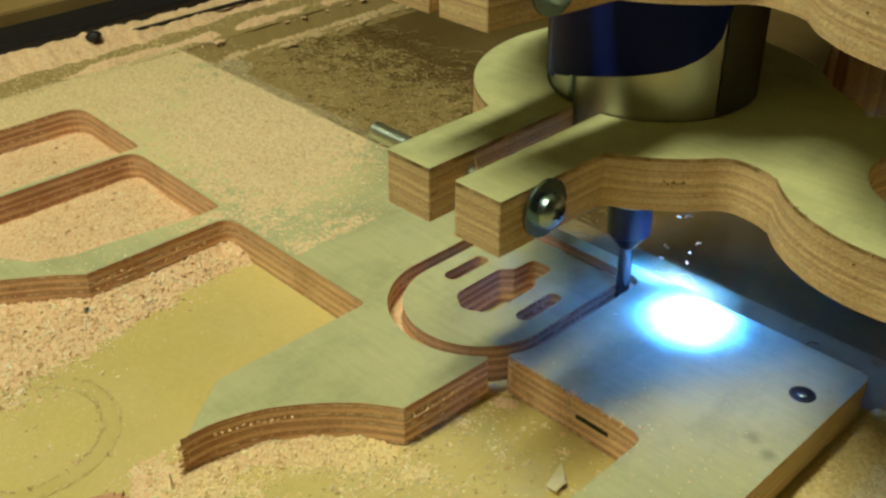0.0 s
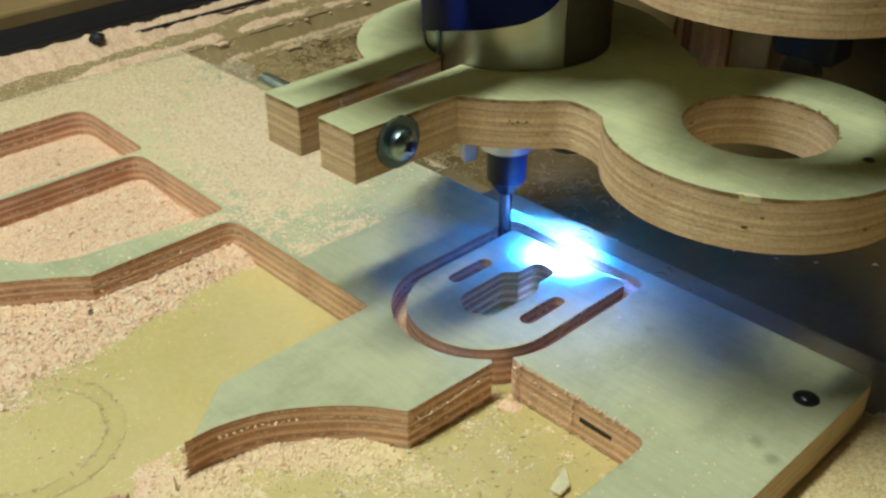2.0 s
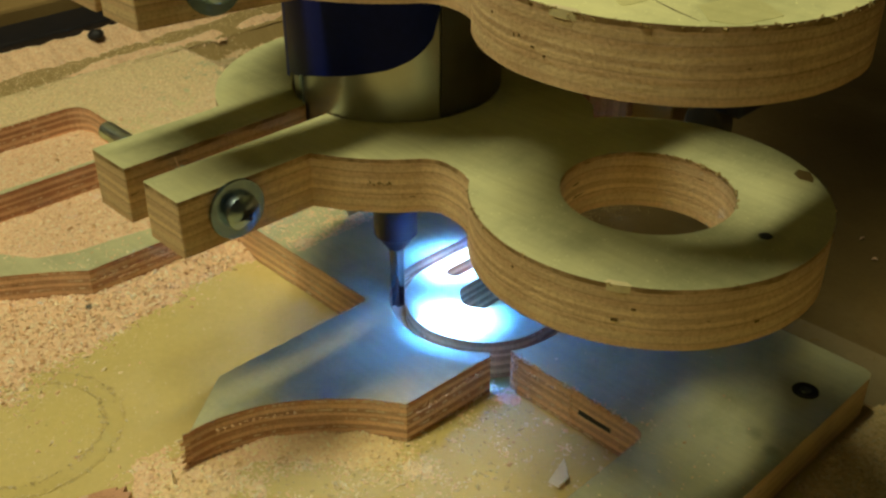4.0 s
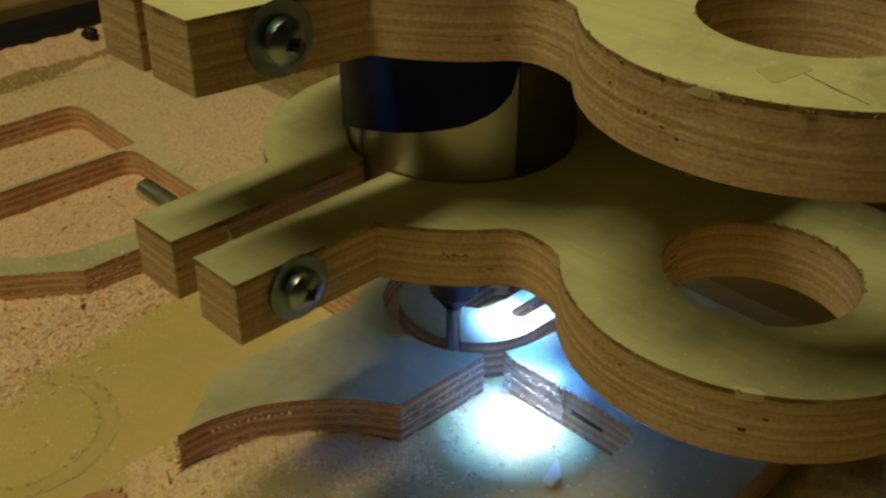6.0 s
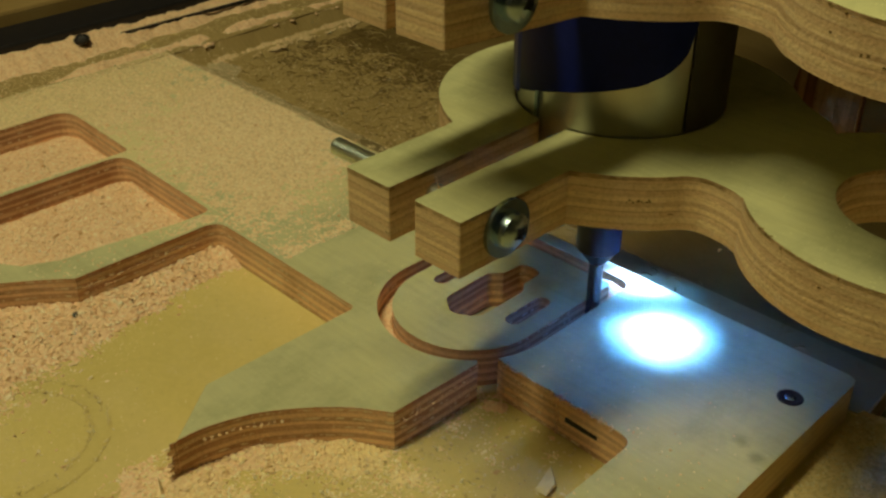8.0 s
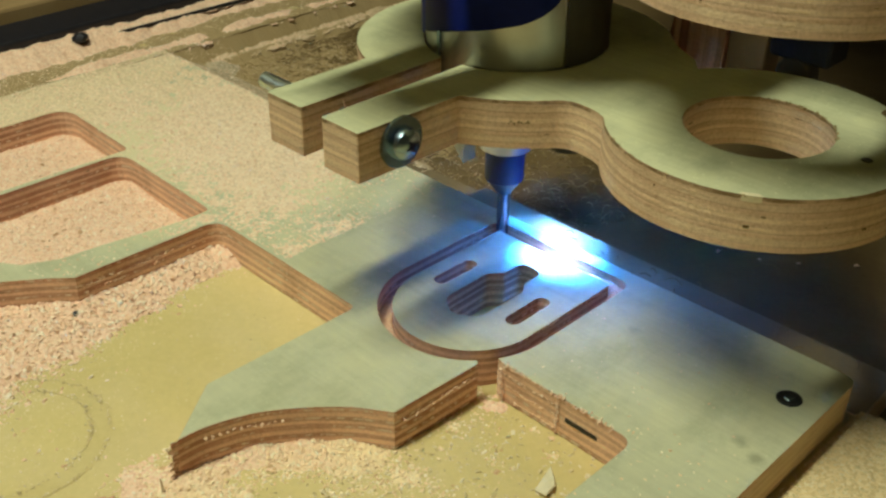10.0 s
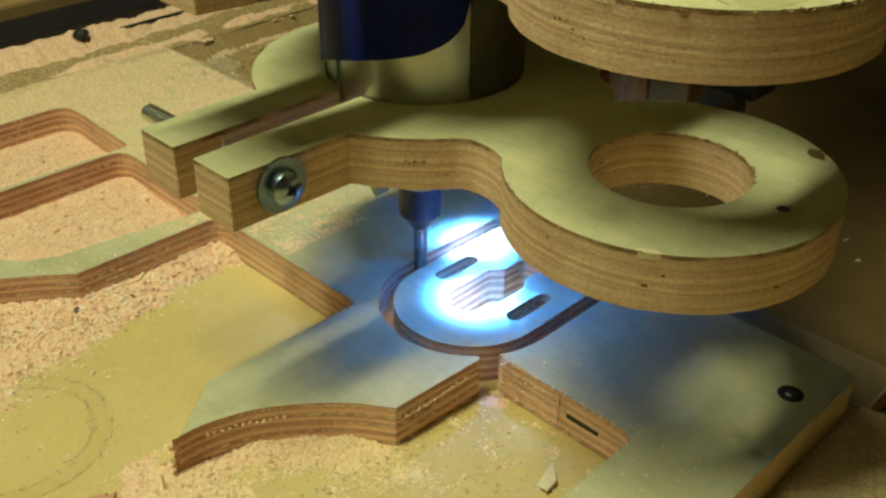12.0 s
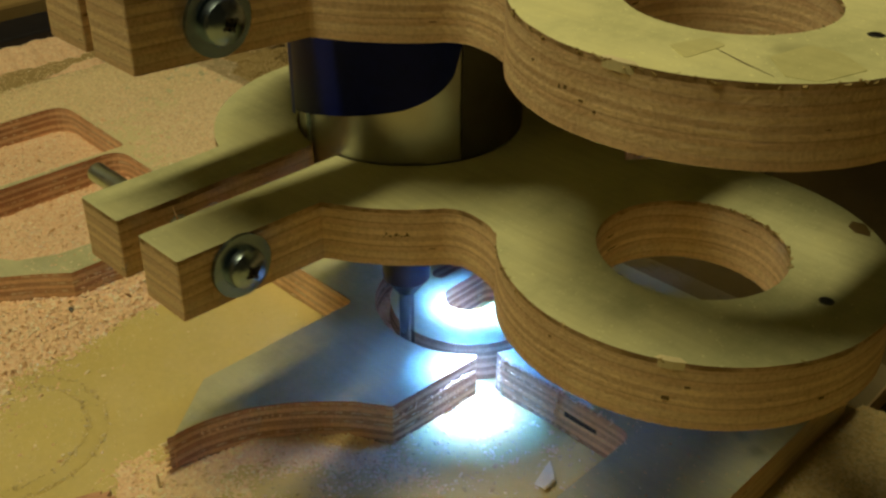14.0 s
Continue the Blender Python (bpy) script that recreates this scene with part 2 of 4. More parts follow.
# dusty strip coloured darker than the spoilboard for the shade lying on it
LEDGE = board("shaded_dusty_board_face", (0.28, 0.215, 0.115), (0.215, 0.16, 0.085), (0.42, 0.33, 0.19), 0.5)
LOWER = board("lower_board_face", (0.20, 0.145, 0.07), (0.14, 0.10, 0.045), (0.42, 0.32, 0.18), 0.35)
BROWN = board("brown_table_face", (0.18, 0.12, 0.042), (0.115, 0.073, 0.028), (0.30, 0.21, 0.10), 0.35)


def crumbs(name, light, dark, pale, cell, drift=None):
    """Sawdust: grains of uneven tone packed together, with broad drifts of colour; drift adds a second tone in patches that take over along an axis."""
    m, nt, b = material(name)
    v = node(nt, "ShaderNodeTexVoronoi", Scale=cell)
    nt.links.new(coords(nt, (1, 1, 1)), v.inputs["Vector"])
    sep = nt.nodes.new("ShaderNodeSeparateColor")
    nt.links.new(v.outputs["Color"], sep.inputs[0])
    broad = noise_tex(nt, coords(nt, (14, 14, 14)), 1.0, 5)
    col = ramp(nt, broad, [(0.3, dark), (0.7, light)])
    col = mix(nt, 0.55, col, ramp(nt, sep.outputs[0], [(0.0, tuple(0.8 * c for c in dark)), (0.45, light), (1.0, pale)]))
    if drift:
        tone, xa, xb, axis = drift
        place = nt.nodes.new("ShaderNodeSeparateXYZ")
        nt.links.new(coords(nt, (1, 1, 1)), place.inputs[0])
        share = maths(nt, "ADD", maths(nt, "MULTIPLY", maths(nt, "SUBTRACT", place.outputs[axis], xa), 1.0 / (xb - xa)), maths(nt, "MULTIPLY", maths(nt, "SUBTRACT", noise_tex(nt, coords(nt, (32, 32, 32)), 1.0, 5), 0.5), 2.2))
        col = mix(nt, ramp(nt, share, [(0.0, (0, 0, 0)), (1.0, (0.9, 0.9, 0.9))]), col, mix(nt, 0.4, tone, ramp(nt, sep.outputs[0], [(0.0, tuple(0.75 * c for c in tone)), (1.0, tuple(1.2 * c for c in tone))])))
    nt.links.new(col, b.inputs["Base Color"])
    b.inputs["Roughness"].default_value = 0.85
    b.inputs["Specular IOR Level"].default_value = 0.1
    bump(nt, b, maths(nt, "ADD", maths(nt, "MULTIPLY", v.outputs["Distance"], -1.0), sep.outputs[1]), 0.5, 0.0004)
    return m


DUST = crumbs("sawdust", (0.97, 0.67, 0.465), (0.87, 0.555, 0.37), (0.98, 0.81, 0.63), 900.0)
FILM = crumbs("fine_dust", (0.90, 0.69, 0.47), (0.79, 0.59, 0.385), (0.96, 0.82, 0.62), 700.0, ((0.80, 0.64, 0.40), -0.265, -0.345, "X"))
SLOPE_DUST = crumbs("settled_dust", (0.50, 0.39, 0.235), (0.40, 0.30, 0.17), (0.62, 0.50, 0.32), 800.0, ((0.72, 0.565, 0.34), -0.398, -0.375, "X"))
FAR_DUST = crumbs("spilled_dust", (0.90, 0.69, 0.47), (0.79, 0.59, 0.385), (0.96, 0.82, 0.62), 700.0, ((0.48, 0.38, 0.235), 0.134, 0.152, "Y"))
WARM_DUST = crumbs("yellowish_sawdust", (0.86, 0.66, 0.34), (0.70, 0.52, 0.25), (0.94, 0.80, 0.52), 800.0)
ARM_DUST = crumbs("mixed_sawdust", (0.97, 0.67, 0.465), (0.87, 0.555, 0.37), (0.98, 0.81, 0.63), 900.0, ((0.93, 0.75, 0.42), -0.045, 0.0, "X"))
PATCHY_DUST = crumbs("patchy_sawdust", (0.92, 0.66, 0.44), (0.80, 0.54, 0.35), (0.96, 0.80, 0.60), 900.0, ((0.50, 0.385, 0.21), 0.12, 0.42, "Y"))
GREY_DUST = crumbs("grey_brown_dust", (0.56, 0.455, 0.30), (0.42, 0.33, 0.205), (0.70, 0.58, 0.40), 1000.0)


def chip_mat(name, stops):
    m, nt, b = material(name)
    g = nt.nodes.new("ShaderNodeNewGeometry")
    nt.links.new(ramp(nt, g.outputs["Random Per Island"], stops), b.inputs["Base Color"])
    b.inputs["Roughness"].default_value = 0.85
    b.inputs["Specular IOR Level"].default_value = 0.15
    return m


TABLE_DUST = board("table_dust", (0.45, 0.325, 0.155), (0.335, 0.235, 0.105), (0.5, 0.375, 0.2), 0.4)
CHIP = chip_mat("wood_chip", [(0.0, (0.58, 0.345, 0.19)), (0.10, (0.86, 0.57, 0.365)), (0.55, (0.96, 0.71, 0.49)), (1.0, (0.98, 0.86, 0.68))])
CRUMB = chip_mat("pale_crumb", [(0.0, (0.58, 0.46, 0.22)), (0.5, (0.70, 0.57, 0.32)), (1.0, (0.86, 0.75, 0.52))])
STRAW = chip_mat("straw_chip", [(0.0, (0.62, 0.40, 0.20)), (0.10, (0.88, 0.63, 0.37)), (0.55, (0.96, 0.76, 0.47)), (1.0, (0.98, 0.89, 0.66))])
DUSTY = chip_mat("fine_dust_grain", [(0.0, (0.72, 0.57, 0.30)), (0.5, (0.84, 0.68, 0.41)), (1.0, (0.94, 0.80, 0.56))])
CURL = chip_mat("wood_shaving", [(0.0, (0.24, 0.165, 0.062)), (0.65, (0.35, 0.255, 0.115)), (1.0, (0.56, 0.44, 0.24))])
STEEL = plain("zinc_plated_steel", (0.31, 0.41, 0.50), 0.27, 1.0, 0.15)
ZINC = plain("bright_zinc_thread", (0.70, 0.78, 0.80), 0.36, 1.0, 0.1)
CHROME = plain("brushed_aluminium", (0.56, 0.57, 0.55), 0.33, 1.0, 0.06, 120, 0.03)
BLUE = plain("blue_plastic", (0.006, 0.014, 0.16), 0.4, 0, 0.1, 300, 0.0)
BLUE.node_tree.nodes["Principled BSDF"].inputs["Specular IOR Level"].default_value = 0.12
BLUE_RIB = plain("bright_blue_plastic", (0.01, 0.03, 0.42), 0.4, 0, 0.1, 300, 0.0)
BLACK = plain("black_metal", (0.012, 0.012, 0.014), 0.4, 0.0, 0.2)
DARKMETAL = plain("dark_grey_metal", (0.11, 0.10, 0.085), 0.45, 0.4, 0.1, 120, 0.02)
ALLOY = plain("turned_aluminium", (0.72, 0.74, 0.76), 0.4, 0.9, 0.05)
CARBIDE = plain("carbide", (0.22, 0.25, 0.32), 0.25, 1.0, 0.1)
NUT = plain("blued_nut_steel", (0.016, 0.022, 0.048), 0.42, 0.2, 0.15)
NAVY = plain("dark_navy_plastic", (0.010, 0.012, 0.035), 0.5, 0.0, 0.2)
RAIL_BLACK = plain("black_rail_paint", (0.012, 0.011, 0.016), 0.5, 0, 0.3)
PINE = board("pine_rail", (0.36, 0.24, 0.10), (0.27, 0.17, 0.07), (0.5, 0.38, 0.2), 0.3)
DARKWOOD = board("dark_brown_wood", (0.10, 0.065, 0.036), (0.065, 0.043, 0.024), (0.12, 0.09, 0.06), 0.3)
WALL = plain("workshop_wall", (0.12, 0.10, 0.08), 0.9, 0, 0.1, 6)
CREAM = plain("fresh_splinter_wood", (0.76, 0.67, 0.43), 0.7, 0, 0.1)
WHITE = plain("white_plastic", (0.8, 0.78, 0.7), 0.5, 0, 0.05)
LED = glow("led_die", (0.48, 0.64, 1.1), 74000.0)
LED_MID = glow("led_phosphor", (0.32, 0.56, 1.1), 36000.0)
# glows of two rings added for the blue halo and spill round the spot
LED_EDGE = glow("led_glow_fringe", (0.04, 0.33, 1.2), 31000.0)
LED_HALO = glow("led_added_spill", (0.04, 0.28, 1.12), 280.0)


# ---- mesh helpers ----
def part(name, bm, mats, parent=None, label=""):
    me = bpy.data.meshes.new(name)
    bmesh.ops.recalc_face_normals(bm, faces=bm.faces)
    bm.to_mesh(me)
    bm.free()
    for m in mats if isinstance(mats, (list, tuple)) else [mats]:
        me.materials.append(m)
    ob = new(name, me)
    if parent:
        ob.parent = parent
    return tagged(ob, label)


def bevel(ob, width, segments=1, angle=40):
    md = ob.modifiers.new("soft_edges", "BEVEL")
    md.width, md.segments, md.limit_method, md.angle_limit = width, segments, "ANGLE", radians(angle)
    return ob


def smooth(ob, angle=35):
    for p in ob.data.polygons:
        p.use_smooth = True
    md = ob.modifiers.new("hard_edges", "EDGE_SPLIT")
    md.split_angle = radians(angle)
    return ob


def mm(pts):
    return [(x / 1000, y / 1000) for x, y in pts]


def arc(cx, cy, r, a0, a1, n=24):
    return [(cx + r * math.cos(radians(a0 + (a1 - a0) * i / n)), cy + r * math.sin(radians(a0 + (a1 - a0) * i / n))) for i in range(n + 1)]


def fillet(pts, n=6):
    """Rounds a closed outline of (x, y, radius)."""
    out = []
    for i, p in enumerate(pts):
        r = p[2] if len(p) > 2 else 0
        v = Vector(p[:2])
        if not r:
            out.append(tuple(v))
            continue
        a, b = Vector(pts[i - 1][:2]) - v, Vector(pts[(i + 1) % len(pts)][:2]) - v
        half = a.angle(b) / 2
        d = min(r / math.tan(half), a.length * 0.49, b.length * 0.49)
        a, b = v + a.normalized() * d, v + b.normalized() * d
        for k in range(n + 1):
            t = k / n
            out.append(tuple((1 - t) ** 2 * a + 2 * t * (1 - t) * v + t * t * b))
    return out


def spline(pts, n=6):
    """A smooth curve through the points."""
    out = []
    for i in range(len(pts) - 1):
        p0, p1, p2, p3 = (Vector(pts[max(0, min(len(pts) - 1, k))]) for k in (i - 1, i, i + 1, i + 2))
        for k in range(n):
            t = k / n
            out.append(tuple(0.5 * (2 * p1 + (p2 - p0) * t + (2 * p0 - 5 * p1 + 4 * p2 - p3) * t * t + (3 * p1 - p0 - 3 * p2 + p3) * t ** 3)))
    return out + [tuple(pts[-1])]


def slab(outer, holes, z0, z1):
    """A flat plate with holes; its faces have material 0 above and below, 1 on the cut edges."""
    bm = bmesh.new()
    loops = []
    for pts in (outer, *holes):
        top = [bm.verts.new((x, y, z1)) for x, y in pts]
        loops.append(top)
        for a, b in zip(top, top[1:] + top[:1]):
            bm.edges.new((a, b))
    bmesh.ops.triangle_fill(bm, edges=bm.edges[:], use_beauty=True, use_dissolve=False)
    tops = bm.faces[:]
    low = {}
    for loop in loops:
        for v in loop:
            low[v] = bm.verts.new((v.co.x, v.co.y, z0))
    for f in tops:
        bm.faces.new([low[v] for v in reversed(f.verts[:])])
    for loop in loops:
        for a, b in zip(loop, loop[1:] + loop[:1]):
            bm.faces.new((a, low[a], low[b], b)).material_index = 1
    return bm


def lathe(profile, n=32, closed=False):
    """Turns (radius, z) about the z axis."""
    bm = bmesh.new()
    rings = []
    for r, z in profile:
        rings.append([bm.verts.new((r * math.cos(2 * math.pi * i / n), r * math.sin(2 * math.pi * i / n), z)) for i in range(n)] if r > 1e-6 else [bm.verts.new((0, 0, z))])
    for a, b in zip(rings, rings[1:]):
        for i in range(n):
            j = (i + 1) % n
            q = [a[i % len(a)], a[j % len(a)], b[j % len(b)], b[i % len(b)]]
            q = [v for k, v in enumerate(q) if v not in q[:k]]
            if len(q) > 2:
                bm.faces.new(q)
    return bm


def box(x0, x1, y0, y1, z0, z1):
    bm = bmesh.new()
    bmesh.ops.create_cube(bm, size=1, matrix=Matrix.Translation(((x0 + x1) / 2, (y0 + y1) / 2, (z0 + z1) / 2)) @ Matrix.Diagonal((x1 - x0, y1 - y0, z1 - z0, 1)))
    return bm


# ---- the setting ----
FLOOR_Z, STEP_Z, TABLE_Z = -0.018, -0.030, -0.034

# cut path of the bit: left, right and far straight lines and the round near end
XL, XR, YT, YC = -64.6, 6.6, 127.1, 70.0
XM, RC, BIT_R = (XL + XR) / 2, (XR - XL) / 2, 3.15

walls = [("wall_north", (-1.6, 1.6, 1.5, 1.56, -0.9, 1.7)), ("wall_south", (-1.6, 1.6, -1.56, -1.5, -0.9, 1.7)),
         ("wall_west", (-1.66, -1.6, -1.5, 1.5, -0.9, 1.7)), ("wall_east", (1.6, 1.66, -1.5, 1.5, -0.9, 1.7))]
for n, b in walls:
    tagged(part(n, box(*b), WALL), "plain dim workshop wall", "wall", kind="structure")
tagged(part("ceiling", box(-1.66, 1.66, -1.56, 1.56, 1.7, 1.75), WALL), "plain dim workshop ceiling", "ceiling", kind="structure")
tagged(part("floor", box(-1.66, 1.66, -1.56, 1.56, -0.95, -0.9), WALL), "plain dim workshop floor", "floor", kind="structure")

table = tagged(part("machine_table", box(-0.7, 0.7, -0.5, 1.1, -0.09, TABLE_Z), BROWN), "dark brown machine table dusted with wood shavings", "table")
bevel(table, 0.002)
for x, y in ((-0.65, -0.45), (0.65, -0.45), (-0.65, 1.05), (0.65, 1.05)):
    part("leg", box(x - 0.03, x + 0.03, y - 0.03, y + 0.03, -0.9, -0.09), BROWN, table)
step = part("lower_board", slab(mm([(-700, -480), (500, -480), (500, 187), (-396, 187), (-396, 1080), (-700, 1080)]), [], TABLE_Z, STEP_Z), [LOWER, EDGE])
tagged(bevel(step, 0.0006), "dusty lower board on the machine table", "board")
spoil = part("spoilboard", slab(mm([(-490, -400), (460, -400), (460, 141), (-124, 141), (-124, 146), (-412, 146), (-412, 900), (-490, 900)]), [], STEP_Z, FLOOR_Z), [SPOIL, EDGE])
tagged(bevel(spoil, 0.0006), "yellowish sacrificial board under the cut plywood", "board")

ledge = part("edge_board", slab(mm([(-122, 141.3), (114, 141.3), (113, 175.5), (-118, 175.5)]), [], STEP_Z, FLOOR_Z), [LEDGE, EDGE])
tagged(bevel(ledge, 0.0006), "narrow dusty board beyond the plywood sheet, toned grey-brown for shade", "board")

# ---- plywood sheet ----
arm_arc = spline([(-42, -65.6), (-41.5, -55.6), (-38.8, -45.5), (-34.9, -36), (-29.5, -27.5), (-21.9, -18), (-13.2, -9.2), (-6.5, -4.3), (0, 0)], 4)
web_arc = spline([(-240, -150), (-208, -108), (-194, -84), (-184, -67.3), (-177.5, -57.6), (-170.6, -48), (-162, -38)], 4)
ro = RC + BIT_R
d_outer = arc(XM, YC, ro, -42, -180, 40) + fillet([(XL - BIT_R, YC + 10), (XL - BIT_R, YT + BIT_R, 7), (XR + BIT_R, YT + BIT_R, 7), (XR + BIT_R, YC + 10)])[1:-1] + arc(XM, YC, ro, 0, -30, 10)
outline = [(110.4, -90), (109.6, 133.5), (108.6, 136.6), (105.8, 138), (-372, 138), (-372, -150)] + web_arc
outline += fillet([(-161.5, -37), (-161, 34.8, 9), (-60.5, 33.8, 3), (-61, -39)])[1:-1] + [(-61, -39), (-41.6, -64.5)]
outline += [(-42.9, -66.2), (-42.0, -66.8)] + arm_arc + [(1.6, 42.5)] + d_outer
outline += fillet([(9.3, 49.4), (36, 49.7, 0), (69.9, 49, 6), (70.6, -90)])[0:-1] + [(70.6, -90)]
pocket_a = fillet([(-330, -140), (-330.5, 47, 13), (-258, 44.5, 4), (-259.5, -30), (-261, -140)])
pocket_b = fillet([(-256.5, -140), (-255.5, 39.5, 11), (-172, 38, 4), (-172, 22), (-178.5, -16), (-180.5, -35), (-188, -50), (-203, -60), (-228, -84), (-252, -140)])
sheet = part("plywood_sheet", slab(mm(outline), [mm(pocket_a), mm(pocket_b)], FLOOR_Z + 0.0002, 0), [SHEET_TOP, EDGE])
tagged(bevel(sheet, 0.0003), "pale birch plywood sheet with routed pockets on the spoilboard", "plywood sheet")

void = part("veneer_void", slab(mm([(40, 49.15), (44, 49.05), (54.6, 49.1), (54.8, 49.6), (40, 49.6)]), [], -0.0095, -0.0078), [BLACK, BLACK], sheet, "dark gap in a plywood layer")
ri = RC - BIT_R
d_in = arc(XM, YC, ri, 0, -180, 40) + fillet([(XL + BIT_R, YC), (XL + BIT_R, YT - BIT_R, 2), (XR - BIT_R, YT - BIT_R, 2), (XR - BIT_R, YC)])[1:-1]


def stadium(x, y0, y1, r):
    return arc(x, y1, r, 0, 180, 8) + arc(x, y0, r, 180, 360, 8)


key_hole = fillet([(-39.5, 66, 7), (-30, 59.5, 6), (-19.5, 66, 8), (-19.5, 93, 5), (-23.2, 98, 2), (-23.2, 110, 4.4), (-34.5, 110, 4.4), (-35, 98, 2), (-39.8, 93, 5)])
d_plate = part("d_shaped_panel", slab(mm(d_in), [mm(stadium(-50.6, 75, 92.5, 3.4)), mm(stadium(-8.6, 74.5, 92.5, 3.4)), mm(key_hole)], FLOOR_Z + 0.0002, -0.0002), [SHEET_TOP, EDGE])
tagged(bevel(d_plate, 0.0003), "D-shaped birch plywood panel with two slots and a keyhole", "plywood panel")

screw = tagged(new("countersunk_screw"), "dark countersunk wood screw sunk in the plywood sheet", "screw")
screw.location = (0.0965, 0.1097, 0)
part("countersink", lathe([(0, 0.0001), (0.0026, 0.0001), (0.0042, 0.0004), (0.0047, 0.0002), (0.0049, 0.0)], 24), BLACK, screw, "dark countersink rim")
part("screw_head", lathe([(0, 0.0008), (0.0016, 0.0007), (0.0022, 0.0003)], 16), STEEL, screw)

# ---- rails at the far side ----
rail = tagged(part("black_rail", box(-0.505, -0.466, -0.4, 1.05, STEP_Z, -0.004), RAIL_BLACK), "black painted steel rail half buried in sawdust", "rail")
bevel(rail, 0.002, 2)
beam = tagged(part("wooden_side_beam", box(-0.64, -0.507, -0.4, 1.05, STEP_Z, 0.006), PINE), "varnished wooden beam beside the black rail", "beam")
bevel(beam, 0.003, 2)

strip = tagged(part("black_cable", box(-0.4527, -0.4508, 0.150, 0.5, -0.0130, -0.0100), RAIL_BLACK), "thin black cable half buried in the sawdust", "cable")
bevel(strip, 0.0009, 2)

# ---- machine head ----
head = tagged(new("router_head"), "trim router held between two plywood clamp plates with lights beneath", "router")
PX, RING_X, RING_Y = 3.0, 121.2, -5.0
LOW_Z, UP_Z, PLATE = 0.0746, 0.1450, 0.0195


def clamp_outline(ragged=0.0, pinch=0.0):
    """Clamp plate: round body, ring at one side, two arms with a slit between."""
    pts = []
    pts += [(9, -40), (9 - pinch, -111, 0.8), (28.6 - pinch, -111, 0.8), (29.5, -62)]
    pts = fillet(pts)
    pts += arc(PX, 0, 67, -63, -36, 14)
    pts += spline([(57.4, -39.0), (60.4, -36.8), (63.6, -35.6), (67.5, -35.6), (71.9, -36.2), (74.9, -37.0), (78.0, -38.6)], 3)[1:-1]
    pts += [(RING_X + (x - RING_X) * (1 + k), RING_Y + (y - RING_Y) * (1 + k)) for x, y in arc(RING_X, RING_Y, 54.2, -142, 146, 150) for k in [ragged * (noise.noise((x * 0.11, y * 0.11, 1)) + 0.3 * noise.noise((x * 0.35, y * 0.35, 2)))]]
    pts += spline([(70, 33), (58, 40), (50, 47)], 3)
    pts += arc(PX, 0, 67, 50, 247, 60)
    pts += fillet([(-22.6, -66), (-22.6 + 0.25 * pinch, -111, 0.8), (-2.4 + 0.1 * pinch, -111, 0.8), (-2.4, -40)])
    a = math.degrees(math.asin(6 / 39.0))
    pts += arc(PX, 0, 39, 270 - a, -90 + a, 60)
    return pts


def clamp_plate(name, z, label, ragged, face, pinch=0.0):
    p = part(name, slab(mm(clamp_outline(ragged, pinch)), [mm(arc(RING_X, RING_Y, 26.4, 0, 360 - 7.5, 47))], 0, PLATE), [face, PLATE_EDGE], head, label)
    p.location.z = z
    smooth(p, 25)
    return bevel(p, 0.0004)


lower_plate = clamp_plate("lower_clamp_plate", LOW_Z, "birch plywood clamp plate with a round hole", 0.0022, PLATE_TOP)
upper_plate = clamp_plate("upper_clamp_plate", UP_Z, "upper birch plywood clamp plate, chipped rim", 0.0058, UPPER_TOP_LIT, 7.0)

crack = part("veneer_crack", slab(mm([(133.2, -36.2), (146.6, -41.3), (154.8, -43.4), (146.6, -40.9)]), [], PLATE - 0.001, PLATE + 0.0001), [DARKWOOD, DARKWOOD], upper_plate, "fine crack in the face veneer")
for corners in ([(129.6, -43.4), (132.8, -33.6), (138.4, -34.6), (136.4, -47.4)], [(148.3, -33.9), (150.9, -21.4), (158.0, -21.2), (166.4, -26.4), (162.6, -39.2), (156.1, -41.6)]):
    part("glue_stain", slab(mm(fillet([(x, y, 1.2) for x, y in corners], 4)), [], PLATE - 0.0004, PLATE + 0.00012), [STAIN, STAIN], upper_plate, "dull yellow glue stain on the veneer")
chip = part("rim_chip", slab(mm([(146.5, 36.5), (149.5, 34.5), (153.6, 35.4), (152.4, 38.0), (149.4, 41.0), (146.0, 40.0)]), [], PLATE - 0.001, PLATE + 0.00015), [BROWN, BROWN], lower_plate, "dark chipped corner in the rim veneer")
tear = random.Random(4)
for k in range(11):
    a0 = -50.5 + 0.62 * k + tear.uniform(-0.2, 0.2)
    a1, z0 = a0 + tear.uniform(0.25, 0.8), 0.0102 + tear.uniform(-0.0006, 0.0006)
    rim = [(PX + 67.1 * math.cos(radians(a)), 67.1 * math.sin(radians(a))) for a in np.linspace(a0, a1, 4)]
    part("veneer_void", slab(mm(rim + [(PX + 66.5 * math.cos(radians(a)), 66.5 * math.sin(radians(a))) for a in (a1, a0)]), [], z0, z0 + tear.uniform(0.0003, 0.0009)), [BROWN, BROWN], lower_plate, "dark gap in a plywood layer")


def ring_void(plate, a, z, half, tall):
    """A short dark gap between veneers in the rim of the ring."""
    rim = [(RING_X + 54.35 * math.cos(radians(t)), RING_Y + 54.35 * math.sin(radians(t))) for t in (a - half, a, a + half)]
    part("veneer_void", slab(mm(rim + [(RING_X + 53.0 * math.cos(radians(t)), RING_Y + 53.0 * math.sin(radians(t))) for t in (a + half, a - half)]), [], z, z + tall), [BROWN, BROWN], plate, "dark gap in a plywood layer")


